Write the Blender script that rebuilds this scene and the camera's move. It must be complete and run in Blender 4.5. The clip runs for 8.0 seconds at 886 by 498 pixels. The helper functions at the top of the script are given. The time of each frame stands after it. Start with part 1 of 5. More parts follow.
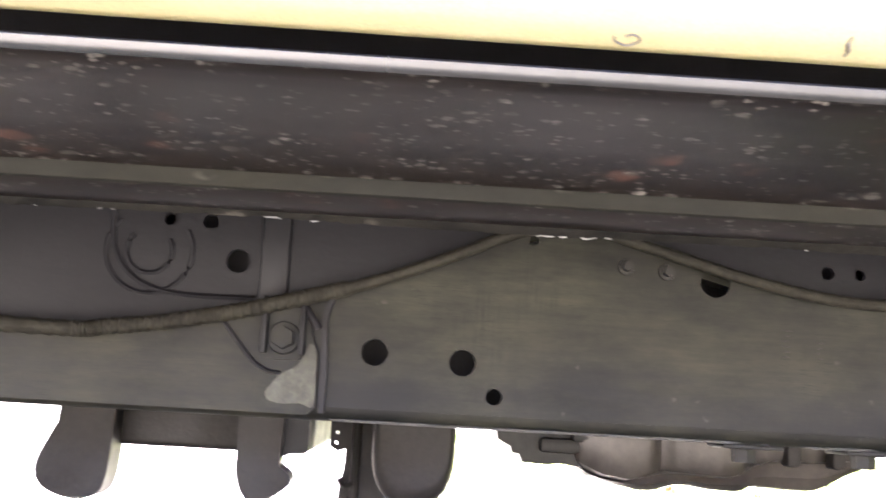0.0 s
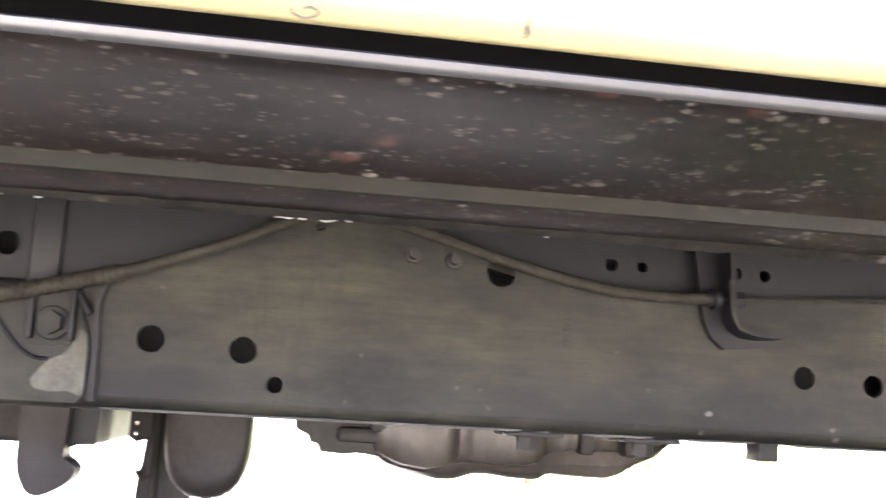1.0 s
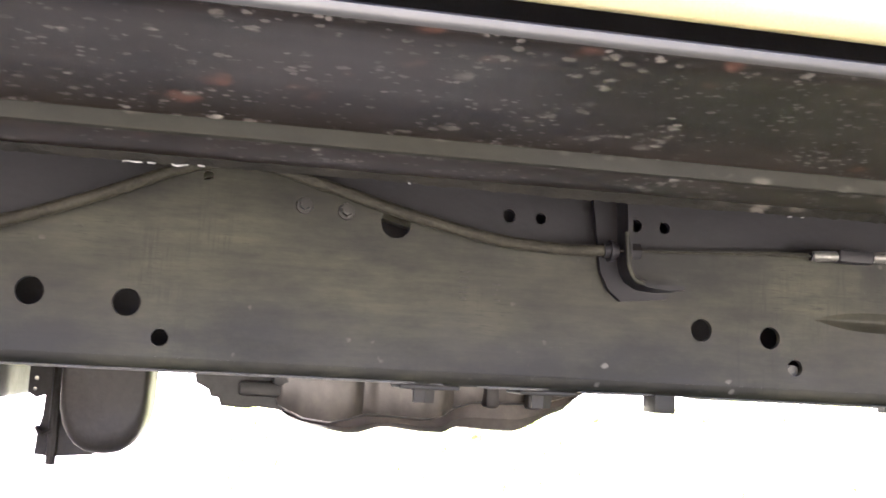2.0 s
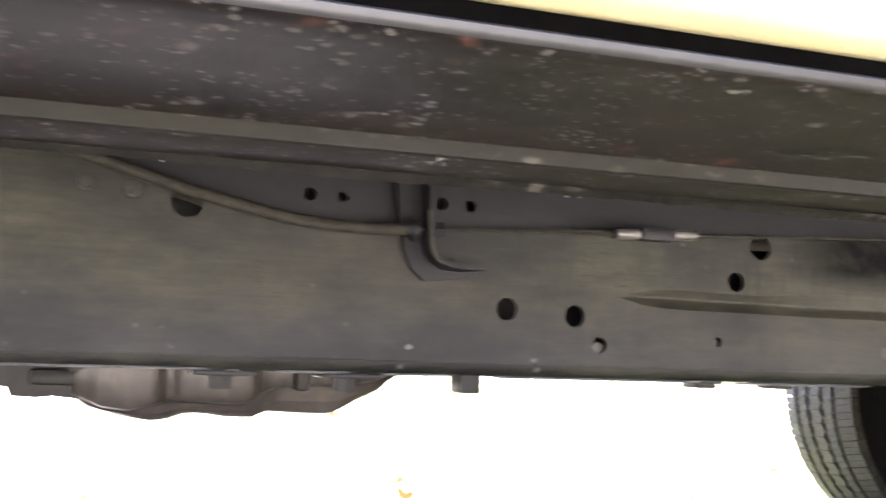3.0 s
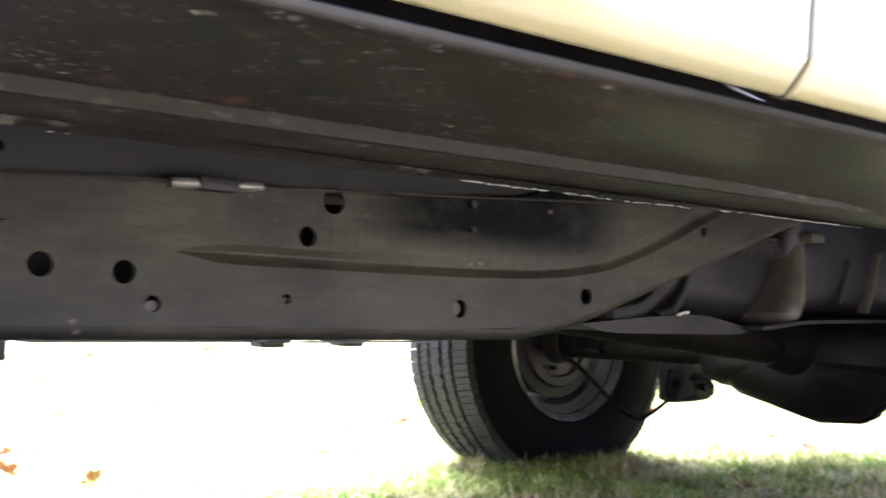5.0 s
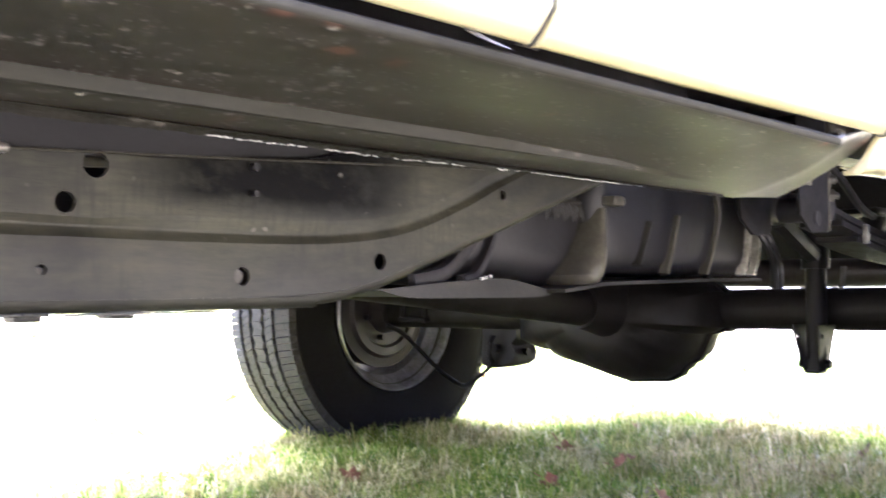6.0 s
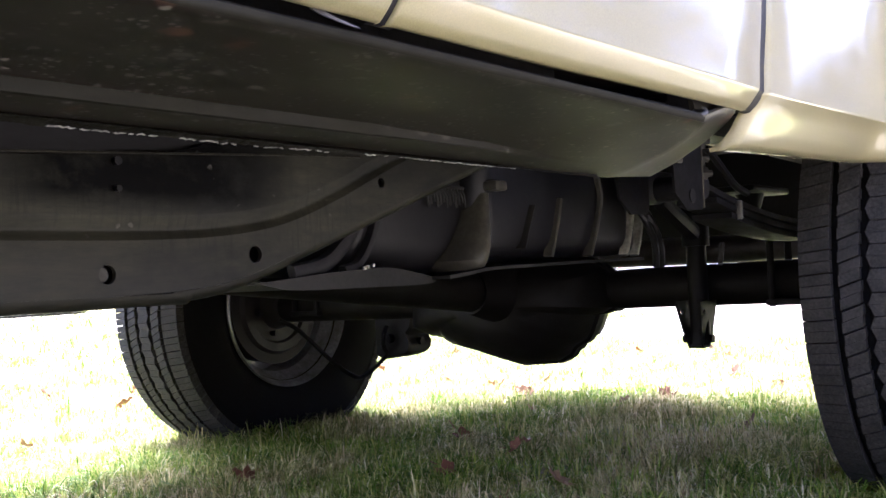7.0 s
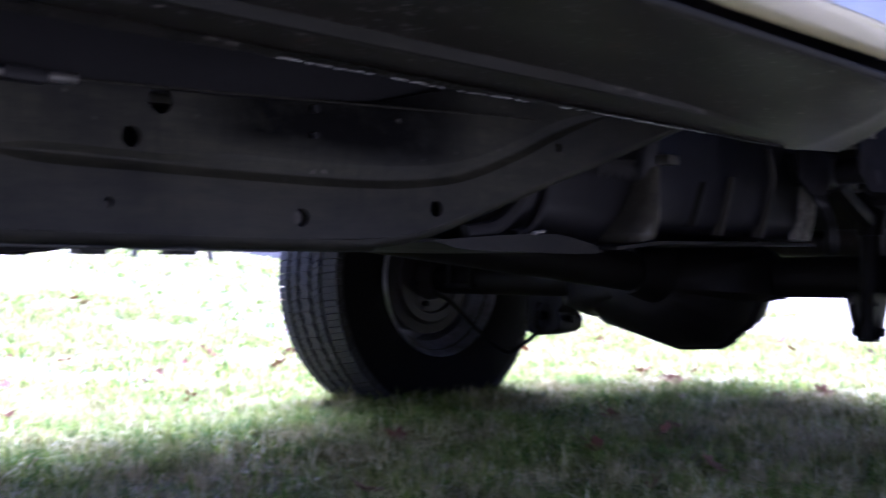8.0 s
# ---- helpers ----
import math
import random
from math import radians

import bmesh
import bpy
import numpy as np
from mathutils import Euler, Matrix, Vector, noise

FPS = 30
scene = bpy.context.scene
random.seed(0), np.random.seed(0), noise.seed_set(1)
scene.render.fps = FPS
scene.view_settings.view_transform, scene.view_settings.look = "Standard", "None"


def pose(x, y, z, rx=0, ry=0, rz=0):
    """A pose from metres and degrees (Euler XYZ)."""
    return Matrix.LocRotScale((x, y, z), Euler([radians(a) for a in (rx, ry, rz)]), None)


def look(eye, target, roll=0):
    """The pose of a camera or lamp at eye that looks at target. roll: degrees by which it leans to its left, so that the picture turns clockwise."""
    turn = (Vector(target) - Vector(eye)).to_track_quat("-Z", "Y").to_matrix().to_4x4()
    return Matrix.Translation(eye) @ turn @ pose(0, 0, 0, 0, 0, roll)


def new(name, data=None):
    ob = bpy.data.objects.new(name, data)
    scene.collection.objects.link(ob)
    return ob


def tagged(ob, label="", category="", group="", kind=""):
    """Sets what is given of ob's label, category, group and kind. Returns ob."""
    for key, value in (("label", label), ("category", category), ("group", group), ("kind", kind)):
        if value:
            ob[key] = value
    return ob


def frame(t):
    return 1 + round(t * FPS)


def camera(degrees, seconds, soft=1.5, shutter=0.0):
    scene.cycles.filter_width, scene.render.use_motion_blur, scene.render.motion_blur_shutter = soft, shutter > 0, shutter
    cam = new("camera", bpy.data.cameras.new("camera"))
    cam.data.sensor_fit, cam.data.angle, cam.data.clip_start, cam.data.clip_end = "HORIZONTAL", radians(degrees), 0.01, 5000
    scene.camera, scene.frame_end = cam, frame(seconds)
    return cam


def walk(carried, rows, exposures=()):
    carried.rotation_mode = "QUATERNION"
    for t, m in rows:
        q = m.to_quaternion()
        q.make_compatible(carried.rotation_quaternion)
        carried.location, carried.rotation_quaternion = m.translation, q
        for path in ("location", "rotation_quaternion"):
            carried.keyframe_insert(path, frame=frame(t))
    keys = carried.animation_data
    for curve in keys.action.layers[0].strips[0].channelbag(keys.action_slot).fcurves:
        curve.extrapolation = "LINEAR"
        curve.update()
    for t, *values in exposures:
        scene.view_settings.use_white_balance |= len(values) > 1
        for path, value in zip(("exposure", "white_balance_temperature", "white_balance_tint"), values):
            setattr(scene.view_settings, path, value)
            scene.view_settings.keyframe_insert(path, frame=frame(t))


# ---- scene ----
cam = camera(47.4, 8.0, 1.5, 0.5)

PATH = [
    (0, (0.163, -0.793, 0.396), (0.244, 1.18, 0.71), 3.4),
    (0.5, (0.201, -0.794, 0.391), (0.375, 1.175, 0.697), 3.5),
    (1, (0.24, -0.792, 0.395), (0.552, 1.157, 0.713), 3.3),
    (1.2, (0.259, -0.796, 0.392), (0.605, 1.149, 0.703), 3.1),
    (2.3, (0.308, -0.784, 0.395), (0.722, 1.161, 0.609), 2.9),
    (2.5, (0.321, -0.783, 0.396), (0.764, 1.157, 0.598), 2.6),
    (3, (0.354, -0.779, 0.403), (1.001, 1.103, 0.605), 2.0),
    (3.5, (0.391, -0.769, 0.406), (1.205, 1.052, 0.554), 1.1),
    (4, (0.416, -0.768, 0.409), (1.393, 0.973, 0.543), 1.4),
    (4.5, (0.431, -0.765, 0.408), (1.518, 0.909, 0.539), 2.1),
    (5.8, (0.508, -0.771, 0.405), (1.939, 0.623, 0.51), -0.4),
    (6, (0.52, -0.779, 0.401), (1.978, 0.587, 0.485), -0.3),
    (6.5, (0.542, -0.784, 0.4), (2.11, 0.455, 0.466), -2.1),
    (7, (0.544, -0.788, 0.397), (2.131, 0.427, 0.459), -2.7),
    (7.5, (0.539, -0.785, 0.39), (2.086, 0.482, 0.426), -2.5),
    (8, (0.509, -0.767, 0.368), (1.912, 0.657, 0.41), 0.6),
]
EXPOSURES = [(0, 5.8, 4980, 33), (1.0, 6.0, 4960, 33), (2.5, 6.05, 4980, 33), (3.0, 5.85, 4980, 33), (3.5, 5.25, 4960, 33), (4.0, 4.95, 4960, 33), (4.5, 4.7, 4900, 33), (6.0, 6.0, 4880, 34), (6.5, 5.2, 4870, 34), (7.0, 4.15, 4840, 35), (7.5, 3.2, 4450, 40), (8.0, 3.05, 4250, 46)]
walk(cam, [(t, look(eye, target, roll)) for t, eye, target, roll in PATH], EXPOSURES)

from mathutils.geometry import tessellate_polygon

# ---- light ----
SUN_DIR = Vector((0.30, 0.50, 1.0)).normalized()
world = bpy.data.worlds.new("sky")
scene.world = world
world.use_nodes = True
wn = world.node_tree.nodes
sky = wn.new("ShaderNodeTexSky")
sky.sky_type = "NISHITA"
sky.sun_disc = False
sky.dust_density, sky.ozone_density = 6.0, 0.6
sky.sun_elevation = math.asin(SUN_DIR.z)
sky.sun_rotation = math.atan2(SUN_DIR.x, SUN_DIR.y)
haze = wn.new("ShaderNodeHueSaturation")
haze.inputs["Saturation"].default_value = 0.55
world.node_tree.links.new(sky.outputs[0], haze.inputs["Color"])
world.node_tree.links.new(haze.outputs[0], wn["Background"].inputs[0])
wn["Background"].inputs[1].default_value = 0.075
sun = new("sun", bpy.data.lights.new("sun", "SUN"))
sun.data.energy, sun.data.angle, sun.data.color = 5.0, radians(40), (1.0, 0.97, 0.925)
sun.matrix_world = look(SUN_DIR * 30, (0, 0, 0))


# ---- materials ----
def shader(name, rough=0.5, metal=0.0, spec=0.5):
    m = bpy.data.materials.new(name)
    m.use_nodes = True
    b = m.node_tree.nodes["Principled BSDF"]
    b.inputs["Roughness"].default_value = rough
    b.inputs["Metallic"].default_value = metal
    b.inputs["Specular IOR Level"].default_value = spec
    return m, m.node_tree.nodes, m.node_tree.links, b


def coords(nodes, links, scale=(1, 1, 1)):
    g = nodes.new("ShaderNodeNewGeometry")
    mp = nodes.new("ShaderNodeMapping")
    mp.inputs["Scale"].default_value = scale
    links.new(g.outputs["Position"], mp.inputs[0])
    return mp.outputs[0]


def ramp(nodes, links, value, stops):
    r = nodes.new("ShaderNodeValToRGB")
    while len(r.color_ramp.elements) < len(stops):
        r.color_ramp.elements.new(0.5)
    for e, (p, c) in zip(r.color_ramp.elements, stops):
        e.position, e.color = p, (*c, 1)
    links.new(value, r.inputs[0])
    return r.outputs[0]


def noise_tex(nodes, links, vec, scale, detail=6, rough=0.6):
    n = nodes.new("ShaderNodeTexNoise")
    n.inputs["Scale"].default_value, n.inputs["Detail"].default_value, n.inputs["Roughness"].default_value = scale, detail, rough
    links.new(vec, n.inputs["Vector"])
    return n.outputs["Fac"]


def mix(nodes, links, fac, a, b, mode="MIX"):
    m = nodes.new("ShaderNodeMix")
    m.data_type, m.blend_type = "RGBA", mode
    for s, v in ((m.inputs[0], fac), (m.inputs[6], a), (m.inputs[7], b)):
        if isinstance(v, (int, float)):
            s.default_value = v
        elif isinstance(v, tuple):
            s.default_value = (*v, 1)
        else:
            links.new(v, s)
    return m.outputs[2]


def bump(nodes, links, b, height, strength, dist):
    n = nodes.new("ShaderNodeBump")
    n.inputs["Strength"].default_value, n.inputs["Distance"].default_value = strength, dist
    links.new(height, n.inputs["Height"])
    links.new(n.outputs[0], b.inputs["Normal"])


def worn(name, base, other, rough=0.5, metal=0.0, scale=(1, 1, 1), coarse=9, fine=120, relief=0.15, spec=0.5, speck=None, grain=0.25):
    """Two-scale dirt over a base colour, with fine relief and, if asked, small pale chips."""
    m, n, l, b = shader(name, rough, metal, spec)
    v = coords(n, l, scale)
    big = noise_tex(n, l, v, coarse, 5)
    small = noise_tex(n, l, v, fine, 4)
    col = mix(n, l, ramp(n, l, big, [(0.35, (0, 0, 0)), (0.68, (1, 1, 1))]), base, other)
    fine_tone = ramp(n, l, small, [(0.3, (1 - grain,) * 3), (0.7, (1 + grain * 0.8,) * 3)])
    col = mix(n, l, 1.0, col, fine_tone, "MULTIPLY")
    if speck:
        vo = n.new("ShaderNodeTexVoronoi")
        vo.inputs["Scale"].default_value = speck[1]
        warp = n.new("ShaderNodeMapping")
        warp.inputs["Scale"].default_value = (0.75, 1, 1)
        l.new(v, warp.inputs[0])
        l.new(warp.outputs[0], vo.inputs["Vector"])
        near = ramp(n, l, vo.outputs["Distance"], [(0.13, (1, 1, 1)), (0.24, (0, 0, 0))])
        pick = ramp(n, l, noise_tex(n, l, v, speck[1] * 0.55, 3), [(0.47, (0, 0, 0)), (0.58, (1, 1, 1))])
        fac = mix(n, l, 1.0, near, pick, "MULTIPLY")
        col = mix(n, l, fac, col, speck[0])
    l.new(col, b.inputs["Base Color"])
    rr = ramp(n, l, big, [(0.3, (rough * 0.8,) * 3), (0.7, (min(1, rough * 1.25),) * 3)])
    l.new(rr, b.inputs["Roughness"])
    bump(n, l, b, small, relief, 0.002)
    return m


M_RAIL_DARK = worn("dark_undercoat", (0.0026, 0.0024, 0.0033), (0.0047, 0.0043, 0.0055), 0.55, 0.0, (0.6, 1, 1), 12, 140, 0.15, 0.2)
M_LIP = worn("rocker_seam_coating", (0.0032, 0.0029, 0.0023), (0.0074, 0.0067, 0.0050), 0.5, 0.0, (0.6, 1, 1), 60, 260, 0.6, 0.1, ((0.032, 0.029, 0.024), 90))
M_RIDGE = worn("rocker_ridge_coating", (0.0061, 0.0059, 0.0045), (0.0108, 0.0103, 0.0076), 0.7, 0.0, (0.5, 1, 1), 14, 90, 0.15, 0.12, ((0.034, 0.032, 0.027), 80))
M_TAN = worn("dusty_tan_steel", (0.0095, 0.0087, 0.0066), (0.0178, 0.0162, 0.0126), 0.5, 0.0, (1, 1, 1), 18, 120, 0.2, 0.25)
M_CHIP = worn("bare_chipped_edge", (0.42, 0.42, 0.41), (0.10, 0.098, 0.092), 0.35, 0.4, (1, 1, 1), 60, 300, 0.3)
M_BLACK = worn("black_chassis_paint", (0.0046, 0.0043, 0.0054), (0.0082, 0.0075, 0.0084), 0.55, 0.0, (1, 1, 1), 11, 60, 0.4, spec=0.22)
M_RUST = worn("heat_browned_steel", (0.0204, 0.0168, 0.0138), (0.0420, 0.0360, 0.0288), 0.42, 0.3, (1, 1, 1), 16, 120, 0.25)
M_BROWN = worn("brown_dusty_steel", (0.0072, 0.0060, 0.0051), (0.0138, 0.0114, 0.0093), 0.6, 0.1, (1, 1, 1), 14, 160, 0.25, spec=0.25)
M_TANK = worn("black_tank_plastic", (0.0036, 0.0035, 0.0045), (0.0068, 0.0064, 0.0073), 0.45, 0.0, (1, 1, 1), 8, 110, 0.1, spec=0.3)
M_SHIELD = worn("dusty_steel_shield", (0.0066, 0.0063, 0.0057), (0.0168, 0.0159, 0.0138), 0.5, 0.1, (1, 1, 1), 12, 120, 0.15, spec=0.2)
# dusty steel brightened so that the tone also holds the light on it
M_DUST_LIT = worn("dusty_lit_olive_steel", (0.0397, 0.0371, 0.0275), (0.0218, 0.0205, 0.0166), 0.5, 0.0, (1, 1, 1), 18, 120, 0.2, 0.25)
M_RUBBER = worn("tyre_rubber", (0.0032, 0.0032, 0.0034), (0.0055, 0.0052, 0.0052), 0.9, 0.0, (1, 1, 1), 18, 180, 0.2, 0.05)
M_TREAD = worn("worn_tread_rubber", (0.0165, 0.0153, 0.0138), (0.0340, 0.0316, 0.0282), 0.85, 0.0, (1, 1, 1), 30, 240, 0.5, 0.15, grain=0.4)
M_STRAP = worn("bare_steel_strap", (0.3740, 0.3604, 0.3060), (0.1700, 0.1632, 0.1360), 0.4, 0.3, (1, 1, 1), 30, 160, 0.2, 0.3)
M_RIM = worn("dull_steel_rim", (0.34, 0.34, 0.36), (0.17, 0.16, 0.155), 0.36, 0.8, (1, 1, 1), 14, 120, 0.1)
M_DRUM = worn("brown_brake_steel", (0.0078, 0.0069, 0.0063), (0.0156, 0.0132, 0.0114), 0.55, 0.1, (1, 1, 1), 20, 150, 0.2, 0.25)
M_CABLE = worn("grey_cable_sleeve", (0.0175, 0.0162, 0.0108), (0.0100, 0.0090, 0.0066), 0.7, 0.0, (1, 1, 1), 60, 300, 0.5, spec=0.15, grain=0.4)
M_STEEL = worn("zinc_steel", (0.10, 0.097, 0.09), (0.055, 0.052, 0.047), 0.35, 0.4, (1, 1, 1), 50, 250, 0.15)
M_FLOOR = worn("floor_undercoat", (0.0045, 0.0043, 0.0053), (0.0081, 0.0076, 0.0083), 0.6, 0.0, (1, 1, 1), 7, 120, 0.2, spec=0.25)


def scaled(nodes, links, v, scale):
    mp = nodes.new("ShaderNodeMapping")
    mp.inputs["Scale"].default_value = scale
    links.new(v, mp.inputs[0])
    return mp.outputs[0]


def chips(nodes, links, v, scale, size, cut):
    """Mask of scattered irregular chips."""
    ragged = nodes.new("ShaderNodeTexNoise")
    ragged.inputs["Scale"].default_value = scale * 1.6
    links.new(v, ragged.inputs["Vector"])
    shove = nodes.new("ShaderNodeVectorMath")
    shove.operation = "MULTIPLY_ADD"
    links.new(ragged.outputs["Color"], shove.inputs[0])
    shove.inputs[1].default_value = (0.5 / scale,) * 3
    links.new(v, shove.inputs[2])
    vo = nodes.new("ShaderNodeTexVoronoi")
    vo.inputs["Scale"].default_value = scale
    links.new(shove.outputs[0], vo.inputs["Vector"])
    near = ramp(nodes, links, vo.outputs["Distance"], [(size, (1, 1, 1)), (size * 1.6, (0, 0, 0))])
    pick = ramp(nodes, links, noise_tex(nodes, links, v, scale * 0.23, 4, 0.7), [(cut, (0, 0, 0)), (cut + 0.10, (1, 1, 1))])
    return mix(nodes, links, 1.0, near, pick, "MULTIPLY")


def rocker_material():
    m, n, l, b = shader("rocker_coating", 0.36, 0.0, 0.2)
    v = coords(n, l)
    soft = scaled(n, l, v, (0.5, 1, 1))
    big = noise_tex(n, l, soft, 8, 5)
    mid = noise_tex(n, l, v, 45, 5, 0.7)
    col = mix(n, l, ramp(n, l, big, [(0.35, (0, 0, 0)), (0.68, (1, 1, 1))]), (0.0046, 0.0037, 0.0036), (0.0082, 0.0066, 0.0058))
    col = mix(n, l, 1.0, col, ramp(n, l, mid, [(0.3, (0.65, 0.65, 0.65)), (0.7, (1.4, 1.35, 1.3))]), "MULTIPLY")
    # colour turns paler olive towards the rear, and the specular rises
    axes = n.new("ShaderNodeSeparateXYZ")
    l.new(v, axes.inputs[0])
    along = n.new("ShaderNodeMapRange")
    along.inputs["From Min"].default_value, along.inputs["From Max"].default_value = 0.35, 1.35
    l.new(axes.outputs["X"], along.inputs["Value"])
    rear_tone = mix(n, l, 1.0, ramp(n, l, along.outputs[0], [(0.0, (0, 0, 0)), (1.0, (0.75, 0.75, 0.75))]), ramp(n, l, noise_tex(n, l, soft, 14, 6, 0.7), [(0.3, (0.5, 0.5, 0.5)), (0.65, (1, 1, 1))]), "MULTIPLY")
    col = mix(n, l, rear_tone, col, (0.0150, 0.0148, 0.0104))
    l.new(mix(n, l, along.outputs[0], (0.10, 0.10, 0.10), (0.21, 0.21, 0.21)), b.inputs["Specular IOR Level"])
    red = chips(n, l, v, 34, 0.20, 0.55)
    col = mix(n, l, red, col, (0.040, 0.020, 0.014))
    for scale, size, cut, tone in ((40, 0.13, 0.52, (0.040, 0.037, 0.032)), (95, 0.16, 0.46, (0.040, 0.037, 0.033)), (72, 0.13, 0.54, (0.10, 0.094, 0.084)), (190, 0.20, 0.50, (0.05, 0.046, 0.042)), (130, 0.16, 0.54, (0.085, 0.08, 0.072))):
        col = mix(n, l, chips(n, l, scaled(n, l, v, (0.8, 1, 1)), scale, size, cut), col, tone)
    l.new(col, b.inputs["Base Color"])
    l.new(ramp(n, l, big, [(0.3, (0.36,) * 3), (0.7, (0.44,) * 3)]), b.inputs["Roughness"])
    return m


def rail_material():
    """Undercoat with long wipe marks, blotches and vertical scuffs."""
    m, n, l, b = shader("frame_undercoat", 0.55, 0.0, 0.15)
    v = coords(n, l)
    big = noise_tex(n, l, scaled(n, l, v, (0.6, 1, 1.3)), 9, 7, 0.68)
    wipe = noise_tex(n, l, scaled(n, l, v, (1.6, 1, 14)), 7, 6, 0.75)
    scuff = noise_tex(n, l, scaled(n, l, v, (30, 1, 2.2)), 5, 5, 0.7)
    where = noise_tex(n, l, scaled(n, l, v, (1, 1, 1.5)), 5, 3)
    fine = noise_tex(n, l, v, 170, 4)
    col = mix(n, l, ramp(n, l, big, [(0.40, (0, 0, 0)), (0.60, (1, 1, 1))]), (0.0046, 0.0045, 0.0037), (0.0188, 0.0182, 0.0122))
    col = mix(n, l, 1.0, col, ramp(n, l, wipe, [(0.30, (0.48, 0.48, 0.52)), (0.5, (1, 1, 1)), (0.70, (1.55, 1.55, 1.46))]), "MULTIPLY")
    marks = mix(n, l, 1.0, ramp(n, l, scuff, [(0.50, (0, 0, 0)), (0.60, (1, 1, 1))]), ramp(n, l, where, [(0.50, (0, 0, 0)), (0.62, (0.6, 0.6, 0.6))]), "MULTIPLY")
    col = mix(n, l, marks, col, (0.0048, 0.0045, 0.0042))
    # dark smeared stain above the bead
    axes = n.new("ShaderNodeSeparateXYZ")
    l.new(v, axes.inputs[0])
    along = n.new("ShaderNodeMapRange")
    along.inputs["From Min"].default_value, along.inputs["From Max"].default_value = 0.90, 1.40
    l.new(axes.outputs["X"], along.inputs["Value"])
    smear = mix(n, l, 1.0, ramp(n, l, along.outputs[0], [(0.08, (0, 0, 0)), (0.26, (1, 1, 1)), (0.66, (1, 1, 1)), (0.84, (0, 0, 0))]), ramp(n, l, axes.outputs["Z"], [(0.472, (0, 0, 0)), (0.492, (1, 1, 1))]), "MULTIPLY")
    smear = mix(n, l, 1.0, smear, ramp(n, l, noise_tex(n, l, scaled(n, l, v, (0.8, 1, 1.2)), 16, 8, 0.72), [(0.32, (0.35, 0.35, 0.35)), (0.52, (1, 1, 1))]), "MULTIPLY")
    col = mix(n, l, smear, col, (0.0016, 0.0015, 0.0018))
    l.new(mix(n, l, smear, (0.15, 0.15, 0.15), (0.03, 0.03, 0.03)), b.inputs["Specular IOR Level"])
    scratch = noise_tex(n, l, scaled(n, l, v, (9, 1, 150)), 6, 3, 0.6)
    scuffed = noise_tex(n, l, v, 11, 3)
    col = mix(n, l, mix(n, l, 1.0, ramp(n, l, scratch, [(0.57, (0, 0, 0)), (0.65, (0.85, 0.85, 0.85))]), ramp(n, l, scuffed, [(0.50, (0, 0, 0)), (0.62, (1, 1, 1))]), "MULTIPLY"), col, (0.0040, 0.0038, 0.0036))
    dots = chips(n, l, v, 60, 0.12, 0.57)
    col = mix(n, l, dots, col, (0.075, 0.072, 0.064))
    l.new(col, b.inputs["Base Color"])
    l.new(ramp(n, l, wipe, [(0.3, (0.38,) * 3), (0.7, (0.62,) * 3)]), b.inputs["Roughness"])
    bump(n, l, b, fine, 0.07, 0.002)
    return m


def trim_material():
    """Black edge, glossy towards the front and dusty towards the rear."""
    m, n, l, b = shader("rolled_black_edge", 0.4, 0.0, 0.4)
    v = coords(n, l)
    axes = n.new("ShaderNodeSeparateXYZ")
    l.new(v, axes.inputs[0])
    along = n.new("ShaderNodeMapRange")
    along.inputs["From Min"].default_value, along.inputs["From Max"].default_value = 0.1, 0.9
    l.new(axes.outputs["X"], along.inputs["Value"])
    dirt = noise_tex(n, l, v, 40, 5)
    col = mix(n, l, along.outputs[0], (0.014, 0.014, 0.0145), (0.0098, 0.0092, 0.0062))
    l.new(mix(n, l, 1.0, col, ramp(n, l, dirt, [(0.3, (0.75,) * 3), (0.7, (1.25,) * 3)]), "MULTIPLY"), b.inputs["Base Color"])
    l.new(mix(n, l, along.outputs[0], (0.24,) * 3, (0.75,) * 3), b.inputs["Roughness"])
    l.new(mix(n, l, along.outputs[0], (0.6,) * 3, (0.08,) * 3), b.inputs["Specular IOR Level"])
    return m


M_ROCKER, M_RAIL, M_TRIM = rocker_material(), rail_material(), trim_material()
# near-black tones, darker than the chassis paint
M_AXLE = worn("near_black_axle", (0.0018, 0.0016, 0.0016), (0.0037, 0.0031, 0.0028), 0.6, 0.0, (1, 1, 1), 14, 80, 0.3, spec=0.12)
M_PITCH = worn("near_black_steel", (0.0026, 0.0025, 0.0030), (0.0050, 0.0046, 0.0050), 0.6, 0.0, (1, 1, 1), 14, 80, 0.3, spec=0.12)
M_SEALANT = worn("dried_sealant", (0.034, 0.035, 0.019), (0.015, 0.015, 0.0095), 0.6, 0.0, (1, 1, 1), 45, 240, 0.3, grain=0.5)
M_MARK = worn("dark_paint_mark", (0.03, 0.026, 0.02), (0.06, 0.05, 0.035), 0.6, 0.0, (1, 1, 1), 80, 240, 0.2)


